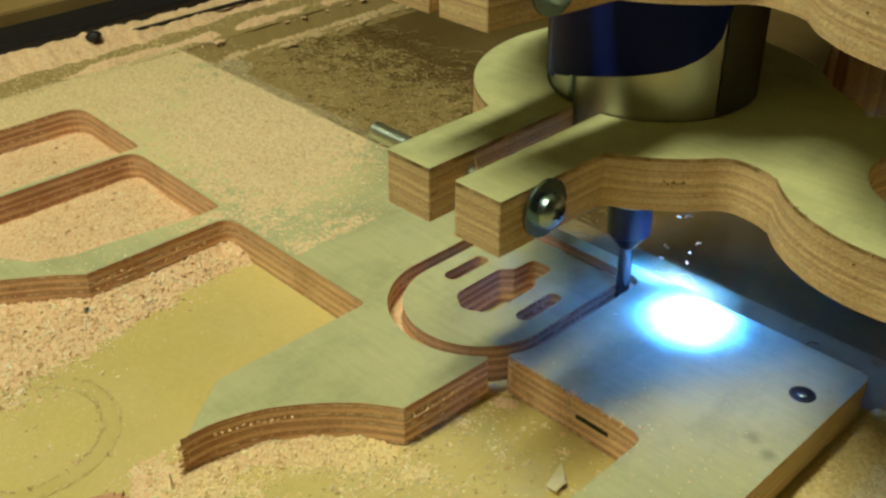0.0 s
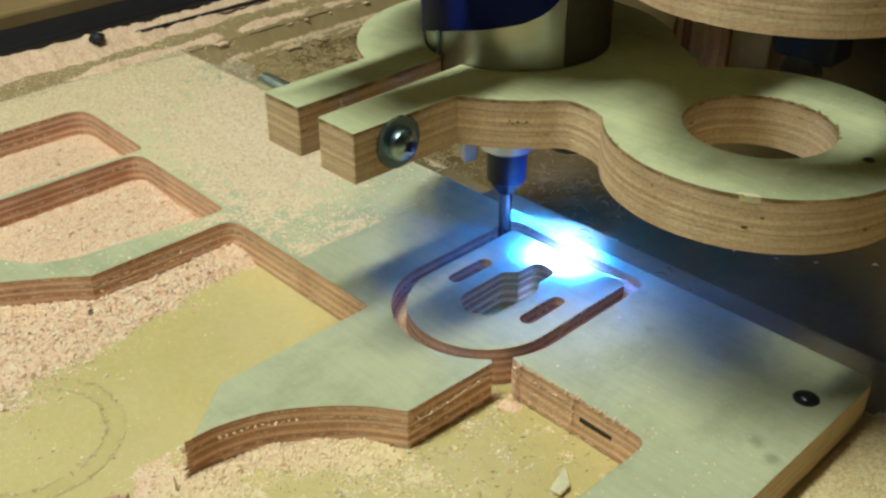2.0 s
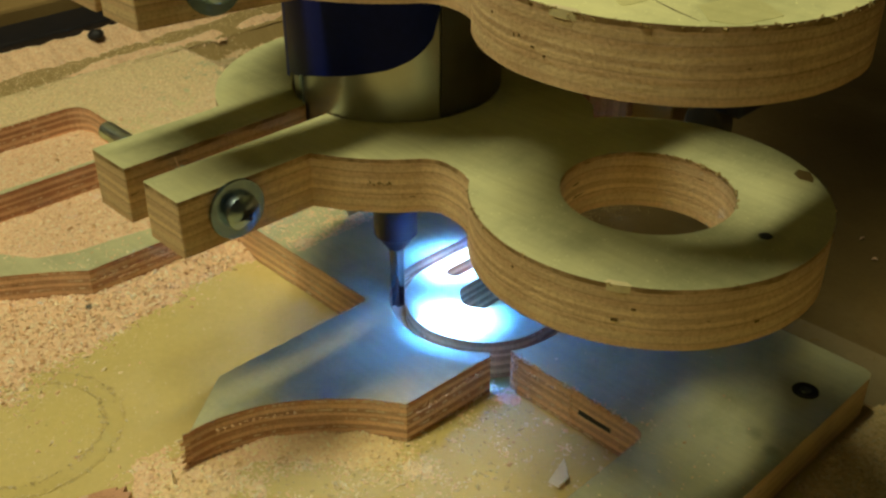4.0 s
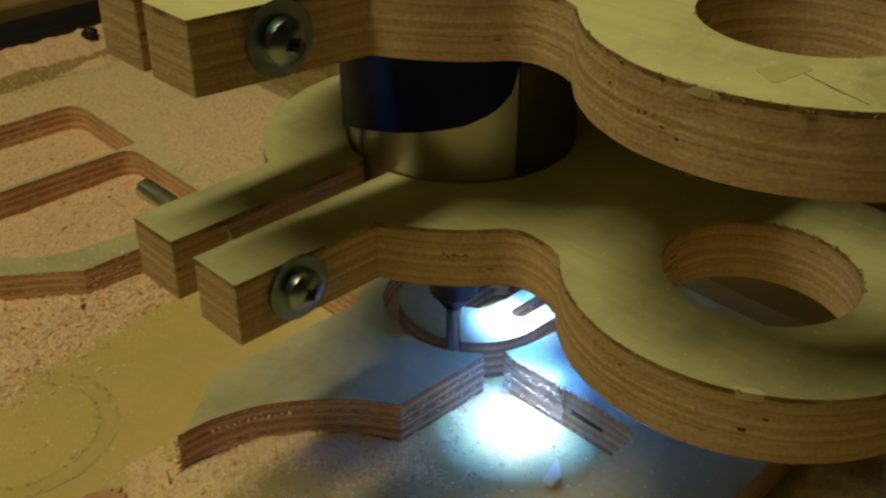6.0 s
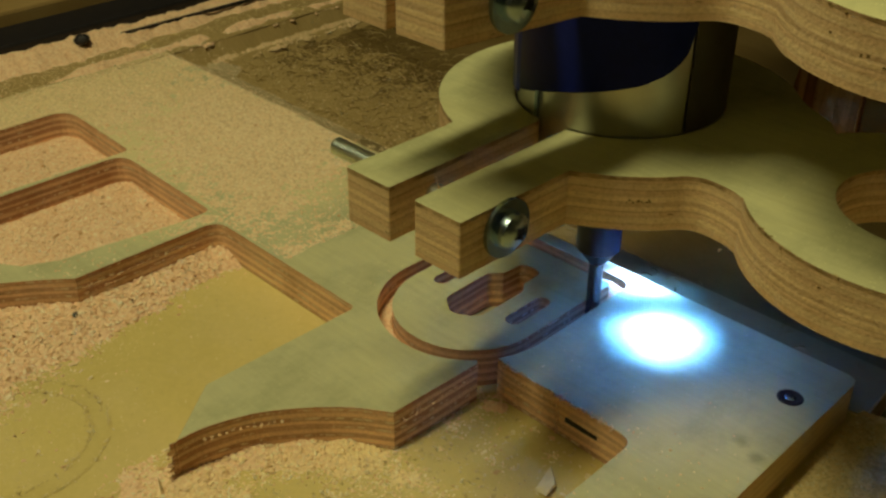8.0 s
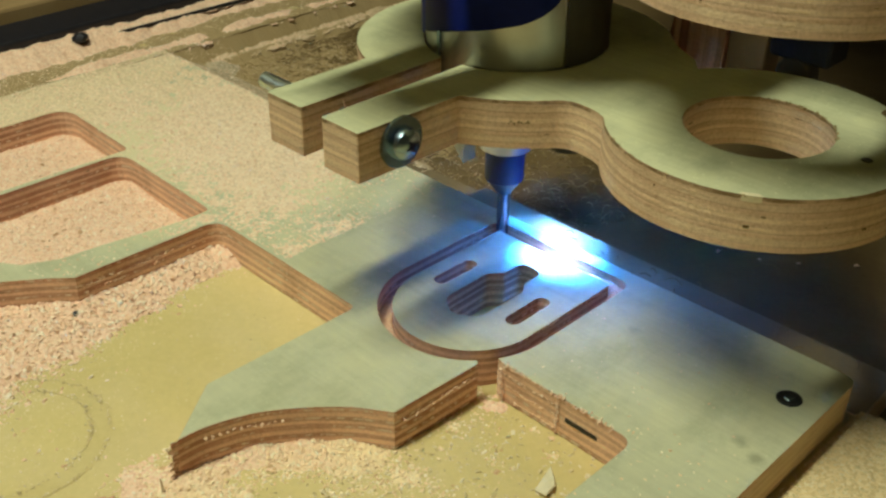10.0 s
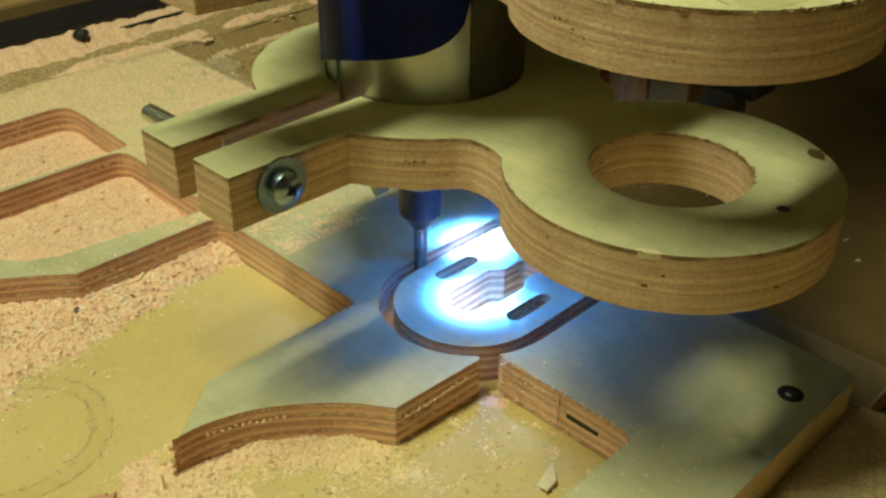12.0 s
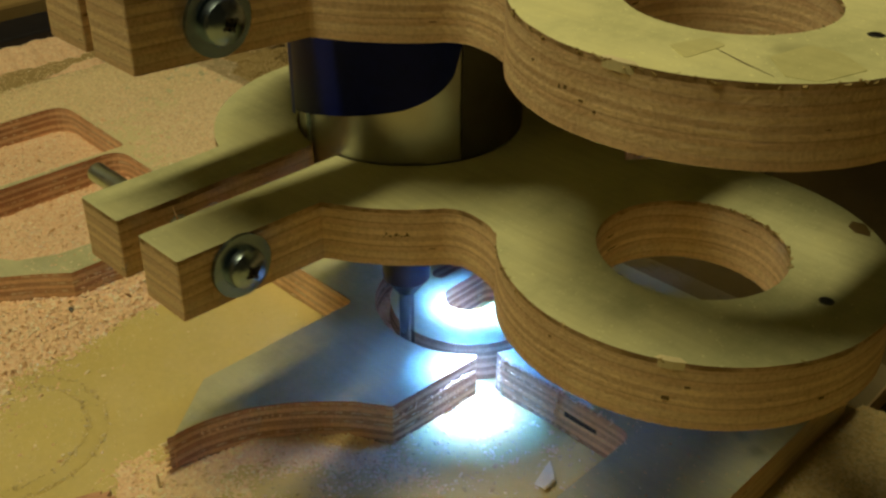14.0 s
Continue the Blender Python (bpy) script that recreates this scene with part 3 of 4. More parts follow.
for a, z, half, tall in ((-62, 0.0080, 1.0, 0.0010), (-57, 0.0122, 0.7, 0.0006), (-96, 0.0135, 0.5, 0.0006), (-20, 0.006, 0.8, 0.0006)):
    ring_void(lower_plate, a, z, half, tall)
for a, z, half, tall in ((-97, 0.0095, 0.5, 0.0009), (-99, 0.0090, 0.35, 0.0012), (-92, 0.0080, 0.6, 0.0005), (-110, 0.0120, 0.4, 0.0006), (-88, 0.0065, 0.4, 0.0006)):
    ring_void(upper_plate, a, z, half, tall)
for plate, a, wide in ((lower_plate, -62, 4.2), (upper_plate, -83, 5.0)):
    tip = [(RING_X + rad * math.cos(radians(t)), RING_Y + rad * math.sin(radians(t))) for t, rad in ((a - wide, 54.0), (a - 0.5 * wide, 54.4), (a + 0.2 * wide, 54.5), (a + wide, 54.1), (a + 0.6 * wide, 52.5), (a - 0.7 * wide, 52.5))]
    part("torn_flake", slab(mm(tip), [], PLATE - 0.0022, PLATE + 0.0001), [CREAM, CREAM], plate, "pale torn veneer flake at the rim")


def rim_fibres(plate, seed, spans):
    """Small torn fibres standing off the rims of a clamp plate."""
    r, bm = random.Random(seed), bmesh.new()
    for a0, a1, rad, n in spans:
        for _ in range(n):
            a = radians(r.uniform(a0, a1))
            m = pose((RING_X + rad * math.cos(a)) / 1000, (RING_Y + rad * math.sin(a)) / 1000, PLATE - r.uniform(-0.0001, 0.0008), r.uniform(50, 130), r.uniform(-40, 40), math.degrees(a) + r.uniform(-50, 50))
            bmesh.ops.create_cone(bm, cap_ends=True, segments=4, radius1=r.uniform(0.0002, 0.0005), radius2=0.00005, depth=r.uniform(0.0008, 0.0026), matrix=m)
    tagged(part("rim_fuzz", bm, CURL, plate), "torn fibres along the sawn rim", kind="stuff")


rim_fibres(lower_plate, 5, ((20, 130, 26.3, 46), (-140, 100, 54.2, 40)))
rim_fibres(upper_plate, 8, ((0, 360, 26.3, 30), (-142, 20, 54.3, 60)))


def clamp_bolt(plate, x, y):
    z = 0.0105
    bolt = part("clamp_bolt", lathe([(0, -0.001), (0.0034, -0.001), (0.0034, 0.05)] + [(0.0034 - 0.0013 * (k % 2), 0.05 + 0.00095 * k) for k in range(1, 33)] + [(0.0024, 0.0815), (0, 0.0815)], 24), ZINC, plate, "zinc-plated threaded bolt")
    bolt.matrix_basis = pose(x + 0.0006, y, z, 0, -90, 0)
    washer = part("washer", lathe([(0.003, 0), (0.0098, 0), (0.0098, 0.0014), (0.003, 0.0014)], 32), STEEL, plate)
    washer.matrix_basis = pose(x, y, z, 0, 90, 0)
    hd = part("bolt_head", lathe([(0.0062, 0), (0.0064, 0.0012), (0.0058, 0.0032), (0.0042, 0.0044), (0.0018, 0.0050), (0.0018, 0.0036), (0, 0.0034)], 24), STEEL, plate, "domed screw head")
    hd.matrix_basis = pose(x + 0.0013, y, z, 0, 90, 0)
    for turn in (25, 115):
        slot = part("cross_recess", box(-0.0025, 0.0025, -0.00045, 0.00045, 0.0034, 0.0051), BLACK, hd)
        slot.matrix_basis = pose(0, 0, 0, 0, 0, turn)
    smooth(hd), smooth(washer), smooth(bolt)


clamp_bolt(lower_plate, 0.0290, -0.0915), clamp_bolt(upper_plate, 0.0258, -0.0885)

body = part("router_body", lathe([(0.012, 0.0795), (0.037, 0.0795), (0.0382, 0.081), (0.0385, 0.38), (0, 0.38)], 64), CHROME, head, "brushed aluminium router motor housing")
body.location = (PX / 1000, 0, 0)
smooth(body)


def shell():
    """Blue cover round the near side of the motor, its lower right corner rounded."""
    bm = bmesh.new()
    cols = []
    for i in range(53):
        a = -215 + i * 3.75
        low = float(np.interp(a, [-215, -135, -90, -45, -33, -26, -22, -20], [0.096, 0.097, 0.1062, 0.1130, 0.1165, 0.1205, 0.1245, 0.132]))
        ca, sa = math.cos(radians(a)), math.sin(radians(a))
        cols.append([bm.verts.new((r * ca, r * sa, z)) for r, z in ((0.0384, low), (0.0398, low + 0.0008), (0.0399, 0.38), (0.0384, 0.38))])
    for a, b in zip(cols, cols[1:]):
        for k in range(3):
            bm.faces.new((a[k], b[k], b[k + 1], a[k + 1]))
    return bm


# rear side of the housing: dark colour stands for the dim surroundings it mirrors
side = bmesh.new()
cols = []
for i in range(41):
    a = radians(-19 + i * 4.5)
    cols.append([side.verts.new((0.0388 * math.cos(a), 0.0388 * math.sin(a), z)) for z in (0.0944, 0.38)])
for a, b in zip(cols, cols[1:]):
    side.faces.new((a[0], b[0], b[1], a[1]))
sd = part("rear_housing", side, DARKMETAL, head, "rear half of the motor housing, coloured dark for its dim reflection")
sd.location = (PX / 1000, 0, 0)
smooth(sd)
sh = part("blue_cover", shell(), BLUE, head, "dark blue plastic router cover")
sh.location = (PX / 1000, 0, 0)
smooth(sh)
rib = bmesh.new()
prof = [(-127, 0.0398), (-124.5, 0.0405), (-120.5, 0.0405), (-118, 0.0398)]
rows_ = [[rib.verts.new((r * math.cos(radians(a)), r * math.sin(radians(a)), z)) for a, r in prof] for z in (0.0998, 0.379)]
for k in range(3):
    rib.faces.new((rows_[0][k], rows_[0][k + 1], rows_[1][k + 1], rows_[1][k]))
rb = part("cover_rib", rib, BLUE_RIB, head, "bright blue rib on the cover")
rb.location = (PX / 1000, 0, 0)
ridge = part("housing_ridge", box(-0.0008, 0.0008, -0.0394, -0.0375, 0.0945, 0.110), STEEL, head)
ridge.matrix_basis = pose(PX / 1000, 0, 0, 0, 0, -12)
flange = part("spindle_flange", lathe([(0, 0.0428), (0.0118, 0.0428), (0.0126, 0.0434), (0.0126, 0.049), (0.011, 0.050), (0.011, 0.0795), (0, 0.0795)], 40), ALLOY, head)
nut = part("collet_nut", lathe([(0, 0.0195), (0.0036, 0.0195), (0.0080, 0.0258), (0.0090, 0.0268), (0.0090, 0.0428), (0, 0.0428)], 32), NUT, head, "dark blue-black collet nut")
mill = part("end_mill", lathe([(0, -0.0172), (0.0029, -0.0172), (0.0030, 0.0215), (0, 0.0215)], 20), CARBIDE, head, "straight steel router bit")
for o in (flange, nut, mill):
    smooth(o)


def led(x, y, spill):
    lamp = part("led_lamp", lathe([(0.0021, 0.0612), (0.0062, 0.0612), (0.0062, 0.0747), (0.0034, 0.0747), (0.0034, 0.0625), (0.0021, 0.0612)], 24), BLACK, head, "small white work light")
    lamp.location = (x, y, 0)
    part("led_die", lathe([(0, 0.0735), (0.0009, 0.0735), (0.0009, 0.0737), (0, 0.0737)], 16), LED, lamp)
    part("led_phosphor", lathe([(0.00092, 0.0735), (0.0020, 0.0735), (0.0020, 0.0737), (0.00092, 0.0737), (0.00092, 0.0735)], 20), LED_MID, lamp)
    part("led_glow_fringe", lathe([(0.00202, 0.0735), (0.0032, 0.0735), (0.0032, 0.0737), (0.00202, 0.0737), (0.00202, 0.0735)], 20), LED_EDGE, lamp, "bluish ring added for the soft glow round the light pool")
    # unseen hood added to trim how far the blue spill reaches
    part("spill_hood", lathe([(0.0064, 0.0625), (0.0082, 0.0625), (0.0082, 0.0548), (0.0076, 0.0548), (0.0066, 0.0595), (0.0064, 0.0625)], 24), BLACK, lamp)
    if spill:
        part("led_spill_ring", lathe([(0.0035, 0.0608), (0.0061, 0.0608), (0.0061, 0.0610), (0.0035, 0.0610), (0.0035, 0.0608)], 24), LED_HALO, lamp)


led(0.0348, -0.0004, True)
led(0.005, 0.031, False)
wedge = box(-0.025, -0.0136, -0.0136, -0.0046, 0.033, 0.0748)
for v in wedge.verts:
    if v.co.z < 0.05 and v.co.x < -0.02:
        v.co.z += 0.014
block = part("lamp_bracket", wedge, WHITE, head, "small white plastic bracket")
bevel(block, 0.0006)
post = part("carriage_board", box(-0.009, 0.009, -0.0125, 0.0125, 0, 0.16), [POST_EDGE, POST_EDGE], head, "vertical plywood board behind the plates")
post.location = (0.0637, 0.0625, 0.06)
bevel(post, 0.0005)
brace = part("corner_brace", slab([(0, 0), (0.011, -0.008), (0.011, 0.022), (0.002, 0.014)], [], 0, 0.012), [POST_EDGE, POST_EDGE], head, "small plywood corner brace")
brace.matrix_basis = pose(0.0445, 0.0640, 0.0900, 90, 0, 0)
rest = part("carriage_plate", box(0.0730, 0.0905, 0.0520, 0.0640, 0.062, 0.22), PINE, head, "varnished wooden carriage plate")
bevel(rest, 0.0006)
bearing = part("bearing_block", box(0.0912, 0.1168, 0.0520, 0.0680, 0.0975, 0.125), NAVY, head, "dark blue bearing block")
bevel(bearing, 0.001)
idler = part("idler_wheel", lathe([(0, -0.004), (0.0068, -0.004), (0.0078, -0.003), (0.0078, 0.003), (0.0068, 0.004), (0, 0.004)], 24), DARKMETAL, head, "grey idler wheel under the bearing block")
idler.matrix_basis = pose(0.1030, 0.0560, 0.0915, 90, 0, 0)
smooth(idler)
# out of view: stands in for the gantry and casts its shade on the table
back = part("gantry_shade_panel", box(-0.15, 0.62, 0.125, 0.145, 0.29, 0.66), DARKWOOD, head, "unseen dark brown panel added behind the plates to shade the table")
bevel(back, 0.001)
for plate, x, y in ((lower_plate, 0.1604, -0.0034), (upper_plate, 0.1579, -0.0049)):
    hole = part("screw_hole", lathe([(0, 0.00015), (0.0016, 0.0002), (0.0020, 0.0)], 20), BLACK, plate, "dark countersunk screw hole")
    hole.location = (x, y, PLATE)
sp = bmesh.new()
bmesh.ops.create_cone(sp, cap_ends=True, segments=5, radius1=0.0009, radius2=0.0001, depth=0.012)
sliver = part("wood_sliver", sp, CHIP, lower_plate, "pale splinter standing in the slit")
sliver.matrix_basis = pose(0.0035, -0.0945, 0.0145, 8, -10, 0)


# ---- sawdust ----
def grain(x, y, scale, seed=0.0):
    return noise.noise(Vector((x * scale + seed, y * scale - seed, seed * 1.7)))


def heap(name, x0, x1, y0, y1, cell, base, height, label, mat=DUST, rough=0.5, chips=0.0, size=(0.5, 1.35), keep=-0.25, deep=-1.5, flakes=None):
    """A bed of sawdust: a lumpy sheet where height(x, y) mm is above ground, with loose chips on it (chips a square mm)."""
    nx, ny = int((x1 - x0) / cell) + 1, int((y1 - y0) / cell) + 1
    verts, hs = [], np.empty((nx, ny))
    for i in range(nx):
        for j in range(ny):
            x, y = x0 + i * cell, y0 + j * cell
            h = height(x, y)
            if h > min(-2, deep):
                h += rough * (grain(x, y, 0.55) + 0.8 * grain(x, y, 1.3, 5)) + 1.1 * rough * grain(x, y, 0.12, 9)
            hs[i, j] = h
            verts.append((x / 1000, y / 1000, base + max(h, deep) / 1000))
    faces = []
    for i in range(nx - 1):
        for j in range(ny - 1):
            if hs[i:i + 2, j:j + 2].max() > keep:
                faces.append((i * ny + j, (i + 1) * ny + j, (i + 1) * ny + j + 1, i * ny + j + 1))
    me = bpy.data.meshes.new(name)
    me.from_pydata(verts, [], faces)
    me.materials.append(mat)
    for p in me.polygons:
        p.use_smooth = True
    bed = tagged(new(name, me), label, "sawdust", kind="stuff")
    if chips:
        rng = np.random.default_rng(len(verts))
        pts = []
        for _ in range(int((x1 - x0) * (y1 - y0) * chips)):
            x, y = rng.uniform(x0, x1), rng.uniform(y0, y1)
            u, v = min((x - x0) / cell, nx - 1.001), min((y - y0) / cell, ny - 1.001)
            i, j = int(u), int(v)
            u, v = u - i, v - j
            h = (hs[i, j] * (1 - v) + hs[i, j + 1] * v) * (1 - u) + (hs[i + 1, j] * (1 - v) + hs[i + 1, j + 1] * v) * u
            if h > (-0.5 - 0.9 * rng.random() ** 3 if deep > -20 else deep + 1.5):
                pts.append((x / 1000, y / 1000, base + (max(h, 0) if deep > -20 else h) / 1000))
        scatter("wood_chips", pts, size, label.replace("bed", "chips"), flakes or CHIP)
    return bed


def scatter(name, pts, size, label, mat):
    """Loose chips, each a thin bent flake of two triangles with some thickness."""
    rng = np.random.default_rng(len(pts) + 3)
    verts, faces = [], []
    for x, y, z in pts:
        s = rng.uniform(*size) / 1000 * (1.7 if rng.random() < 0.06 else 1)
        e = Euler((rng.normal(0, 0.13 + 0.09 * size[1]), rng.normal(0, 0.13 + 0.09 * size[1]), rng.uniform(0, 6.28))).to_matrix()
        w, t = s * rng.uniform(0.35, 0.8), s * rng.uniform(0.15, 0.35)
        o = Vector((x, y, z + 0.02 * s))
        k = len(verts)
        for c in ((-s / 2, -w / 2, 0), (s / 2, -w / 3, t * 0.4), (s / 2.4, w / 2, 0), (-s / 2, w / 2.5, t * 0.3), (0, 0, t)):
            verts.append(o + e @ Vector(c))
        faces += [(k, k + 1, k + 4), (k + 1, k + 2, k + 4), (k + 2, k + 3, k + 4), (k + 3, k, k + 4), (k + 3, k + 2, k + 1, k)]
    me = bpy.data.meshes.new(name)
    me.from_pydata(verts, [], faces)
    me.materials.append(mat)
    return tagged(new(name, me), label, "wood chips", kind="stuff")


def inside(x, y, poly):
    c = False
    for (xa, ya), (xb, yb) in zip(poly, poly[-1:] + poly[:-1]):
        if (ya > y) != (yb > y) and x < (xb - xa) * (y - ya) / (yb - ya) + xa:
            c = not c
    return c


# beds in the two closed pockets
heap("sawdust_bed", -331, -257, -60, 47, 0.7, FLOOR_Z, lambda x, y: 3.6 + 1.2 * grain(x, y, 0.03, 2) if inside(x, y, pocket_a) else -3, "coarse pale sawdust bed filling a routed pocket", chips=0.7, size=(0.6, 1.8))
heap("sawdust_bed", -257, -171, -95, 40, 0.8, FLOOR_Z, lambda x, y: 2.6 + 1.4 * grain(x, y, 0.03, 3) - 0.02 * (x + 215) if inside(x, y, pocket_b) else -3, "coarse pale sawdust bed filling a routed pocket", chips=0.7, size=(0.6, 1.8))


def open_floor(x, y):
    return not inside(x, y, outline)


def wedge_c(x, y):
    if not open_floor(x, y):
        return -3
    wall = -161 - max(0, -38 - y) * 0.75
    reach = 13 + 0.10 * (35 - y) + max(0, -35 - y) * 0.75
    far = 34.5 - y
    return 5.5 * (1 - (x - wall) / reach) + max(0, 2.2 - far * 0.3 - (x + 150) * 0.02) + 1.2 * grain(x, y, 0.06, 4)


heap("sawdust_bed", -215, -100, -100, 35, 0.8, FLOOR_Z, wedge_c, "sawdust bed swept against the cut plywood edge", rough=0.75, chips=0.5, size=(0.6, 2.6))

arc_pts = arm_arc + [(0.5, 10), (1.2, 25), (1.6, 42)]


def along_arm(x, y):
    if not open_floor(x, y):
        return -3
    d = min(math.hypot(x - a, y - b) for a, b in arc_pts)
    s = 4.6 if y < -12 else max(0.8, 4.6 - 0.27 * (y + 12))
    return s * math.exp(-d / 13) - 1.5 + 1.3 * grain(x, y, 0.09, 6)


heap("sawdust_bed", -60, 46, -90, 48, 0.8, FLOOR_Z, along_arm, "sawdust bed along the curved plywood edge", ARM_DUST, chips=0.8, size=(0.5, 1.8), flakes=STRAW)


def tip_bed(x, y):
    if not open_floor(x, y):
        return -3
    return 1.2 - 0.2 * math.hypot((x + 46) * 0.75 + 0.45 * (y + 84), (y + 84) * 0.8) + 1.1 * grain(x, y, 0.07, 8)


heap("sawdust_bed", -110, -36, -130, -62, 0.8, FLOOR_Z, tip_bed, "sawdust bed by the broken tip of the plywood arm", chips=0.5)

# loose chips in the open part of the near recess and of the far recess
rng = np.random.default_rng(11)


def loose(n, x0, x1, y0, y1, z, test, size, label, mat=CHIP):
    pts = []
    for _ in range(n):
        x, y = rng.uniform(x0, x1), rng.uniform(y0, y1)
        if test(x, y):
            pts.append((x / 1000, y / 1000, z))
    scatter("wood_chips", pts, size, label, mat)


loose(650, -20, 70, -70, 49, FLOOR_Z, open_floor, (0.4, 1.9), "loose pale chips on the yellowish spoilboard", CRUMB)
loose(190, -4, 70, -60, 49, FLOOR_Z, open_floor, (1.2, 2.6), "larger crumbs on the yellowish spoilboard", CRUMB)
loose(2200, -4, 70, -60, 49, FLOOR_Z, lambda x, y: open_floor(x, y) and rng.random() < 0.10 + 0.9 * math.exp(-((x - 14) / 20) ** 2 - ((y - 44) / 24) ** 2), (0.25, 0.9), "fine crumbs in the near recess", CRUMB)
loose(26000, -215, -60, -110, 34, FLOOR_Z, lambda x, y: open_floor(x, y) and rng.random() < 0.9 * math.exp(0.55 * min(0.0, wedge_c(x, y))), (0.25, 0.8), "fine dust thinning out over the yellowish spoilboard", DUSTY)
loose(900, -200, -70, -100, 34, FLOOR_Z, lambda x, y: open_floor(x, y) and rng.random() < math.exp(0.4 * min(0.0, wedge_c(x, y))), (0.8, 2.2), "larger chips strayed from the swept sawdust")
loose(9000, -60, 40, -90, 40, FLOOR_Z, lambda x, y: open_floor(x, y) and rng.random() < 0.6 * math.exp(1.1 * min(0.0, along_arm(x, y))), (0.25, 0.8), "fine dust thinning out along the curved edge", DUSTY)
loose(700, -160, -45, -110, 33, FLOOR_Z, open_floor, (0.25, 0.8), "fine loose chips on the yellowish spoilboard", CRUMB)


# film of dust on the far part of the sheet
def on_sheet(x, y):
    return inside(x, y, outline) and not inside(x, y, pocket_a) and not inside(x, y, pocket_b)


DRIFT = [(-350, 95), (-310, 137), (-240, 158), (-193, 158), (-168, 104), (-152, 52), (-180, 38), (-232, 62), (-290, 72)]


def dust_patch(x, y):
    if not (on_sheet(x - 1.5, y) and on_sheet(x + 1.5, y) and on_sheet(x, y - 1.5) and on_sheet(x, y)):
        return -3
    d = min(abs((xb - xa) * (ya - y) - (xa - x) * (yb - ya)) / math.hypot(xb - xa, yb - ya) for (xa, ya), (xb, yb) in zip(DRIFT, DRIFT[1:] + DRIFT[:1]))
    d = max(-1.5, min(1.0, (d if inside(x, y, DRIFT) else -d) / 20))
    e = math.hypot(min(0, x + 350) / 60 + max(0, x + 350) / 78, (y - 70) / 130)
    return max(0.1 + 0.55 * d, 0.62 - 0.85 * e ** 1.6) + 0.3 * grain(x, y, 0.045, 12) + 0.35 * grain(x, y, 0.2, 13) + 0.5 * grain(x, y, 0.8, 31)


heap("dust_film", -371, -110, -60, 137.5, 0.65, 0.0, dust_patch, "thin film bed of fine sawdust on the plywood sheet", FILM, 0.34, 0.40, (0.3, 1.3), keep=0.05)
loose(420, -330, -130, 45, 137, 0.0, on_sheet, (0.8, 2.3), "larger flakes lying on the dusty sheet")
loose(330, 20, 108, -40, 60, 0.0, on_sheet, (0.4, 1.4), "sparse dusty crumbs on the plywood sheet", STRAW)
loose(260, -200, 100, 40, 137, 0.0, on_sheet, (0.3, 0.9), "scattered chips lying on the plywood sheet")


# bank over the far edge of the sheet, and the banks by the black rail
def far_bank(x, y):
    if y > 186 and x > -398:
        return -29.6 - (y - 186) * 0.9
    if y < 139:
        return max(-17.6, min(0.4, 0.9 - 0.008 * (x + 371) - 0.25 * (139 - y)) - max(0, -371 - x) * 1.1) + 0.6 * grain(x, y, 0.06, 47) if x < -172 else -40
    low = -17.4 if x < -408 or y < 146 else -30.3
    return max(low, -(y - 138) * 0.62 - 0.2 - max(0, x + 235) * 0.5 - max(0, -371 - x) * 1.1 + 1.2 * grain(x, y, 0.05, 14) + 0.8 * grain(x, y, 0.5, 33))


heap("sawdust_bed", -410, -170, 131, 193, 1.0, 0.0, far_bank, "bed of grey-brown sawdust spilling over the far edge", FAR_DUST, 1.0, 0.4, (0.4, 1.1), keep=-34.5, deep=-36)
heap("dust_film", -394, 40, 187.5, 300, 0.9, TABLE_Z, lambda x, y: 0.72 - (y - 187) / 120 - max(0, x + 230) / 70 + 0.4 * grain(x, y, 0.05, 21) + 0.7 * grain(x, y, 0.6, 32), "thin film bed of dust on the brown table", TABLE_DUST, 0.35, 0.12, (0.4, 1.0), keep=0.0)


def side_bank(x, y):
    if y < 187 and x > -396:
        return -70
    return max(-29.4 if x < -396.5 else -29.4 - (x + 396.5) * 0.8, -17.3 - max(0, x + 409) * 1.3) + 1.0 * grain(x, y, 0.05, 23)


heap("sawdust_bed", -420, -385, 150, 430, 1.1, 0.0, side_bank, "sawdust bed sloping down to the brown table", TABLE_DUST, 0.8, 0.0, keep=-36, deep=-36)
heap("sawdust_bed", -410, -390, 190, 430, 0.8, STEP_Z, lambda x, y: 3.4 * math.exp(-((x + 401 - 4 * grain(0, y, 0.03, 41)) / 5.0) ** 2) - 0.9 + 0.8 * grain(x, y, 0.06, 42) + 1.0 * grain(x, y, 0.25, 63), "patchy pale sawdust bed along the edge of the lower board", PATCHY_DUST, 0.8, 0.3, (0.4, 1.1))
heap("dust_film", -448, -408, -60, 172, 1.0, FLOOR_Z, lambda x, y: 0.5 + 0.5 * grain(x, y, 0.06, 43) - 0.05 * max(0, y - 158), "thin film bed of brown dust beside the rail bank", TABLE_DUST, 0.4, 0.2, (0.4, 1.3), keep=-0.3)
heap("dust_film", -448, -408, 150, 400, 1.0, FLOOR_Z, lambda x, y: 0.45 + 0.5 * grain(x, y, 0.06, 43), "thin film bed of brown dust between two banks", TABLE_DUST, 0.4, 0.1, (0.4, 1.0), keep=-0.3)
def sheet_slope(x, y):
    run = (-371 - x + 4 * grain(x, y, 0.03, 45)) / 30
    return max(0.9, min(18.5, 18.6 * (1 - run))) - 1.5 * max(0, y - 138) + 0.7 * grain(x, y, 0.05, 44) + 0.5 * grain(x, y, 0.3, 46)


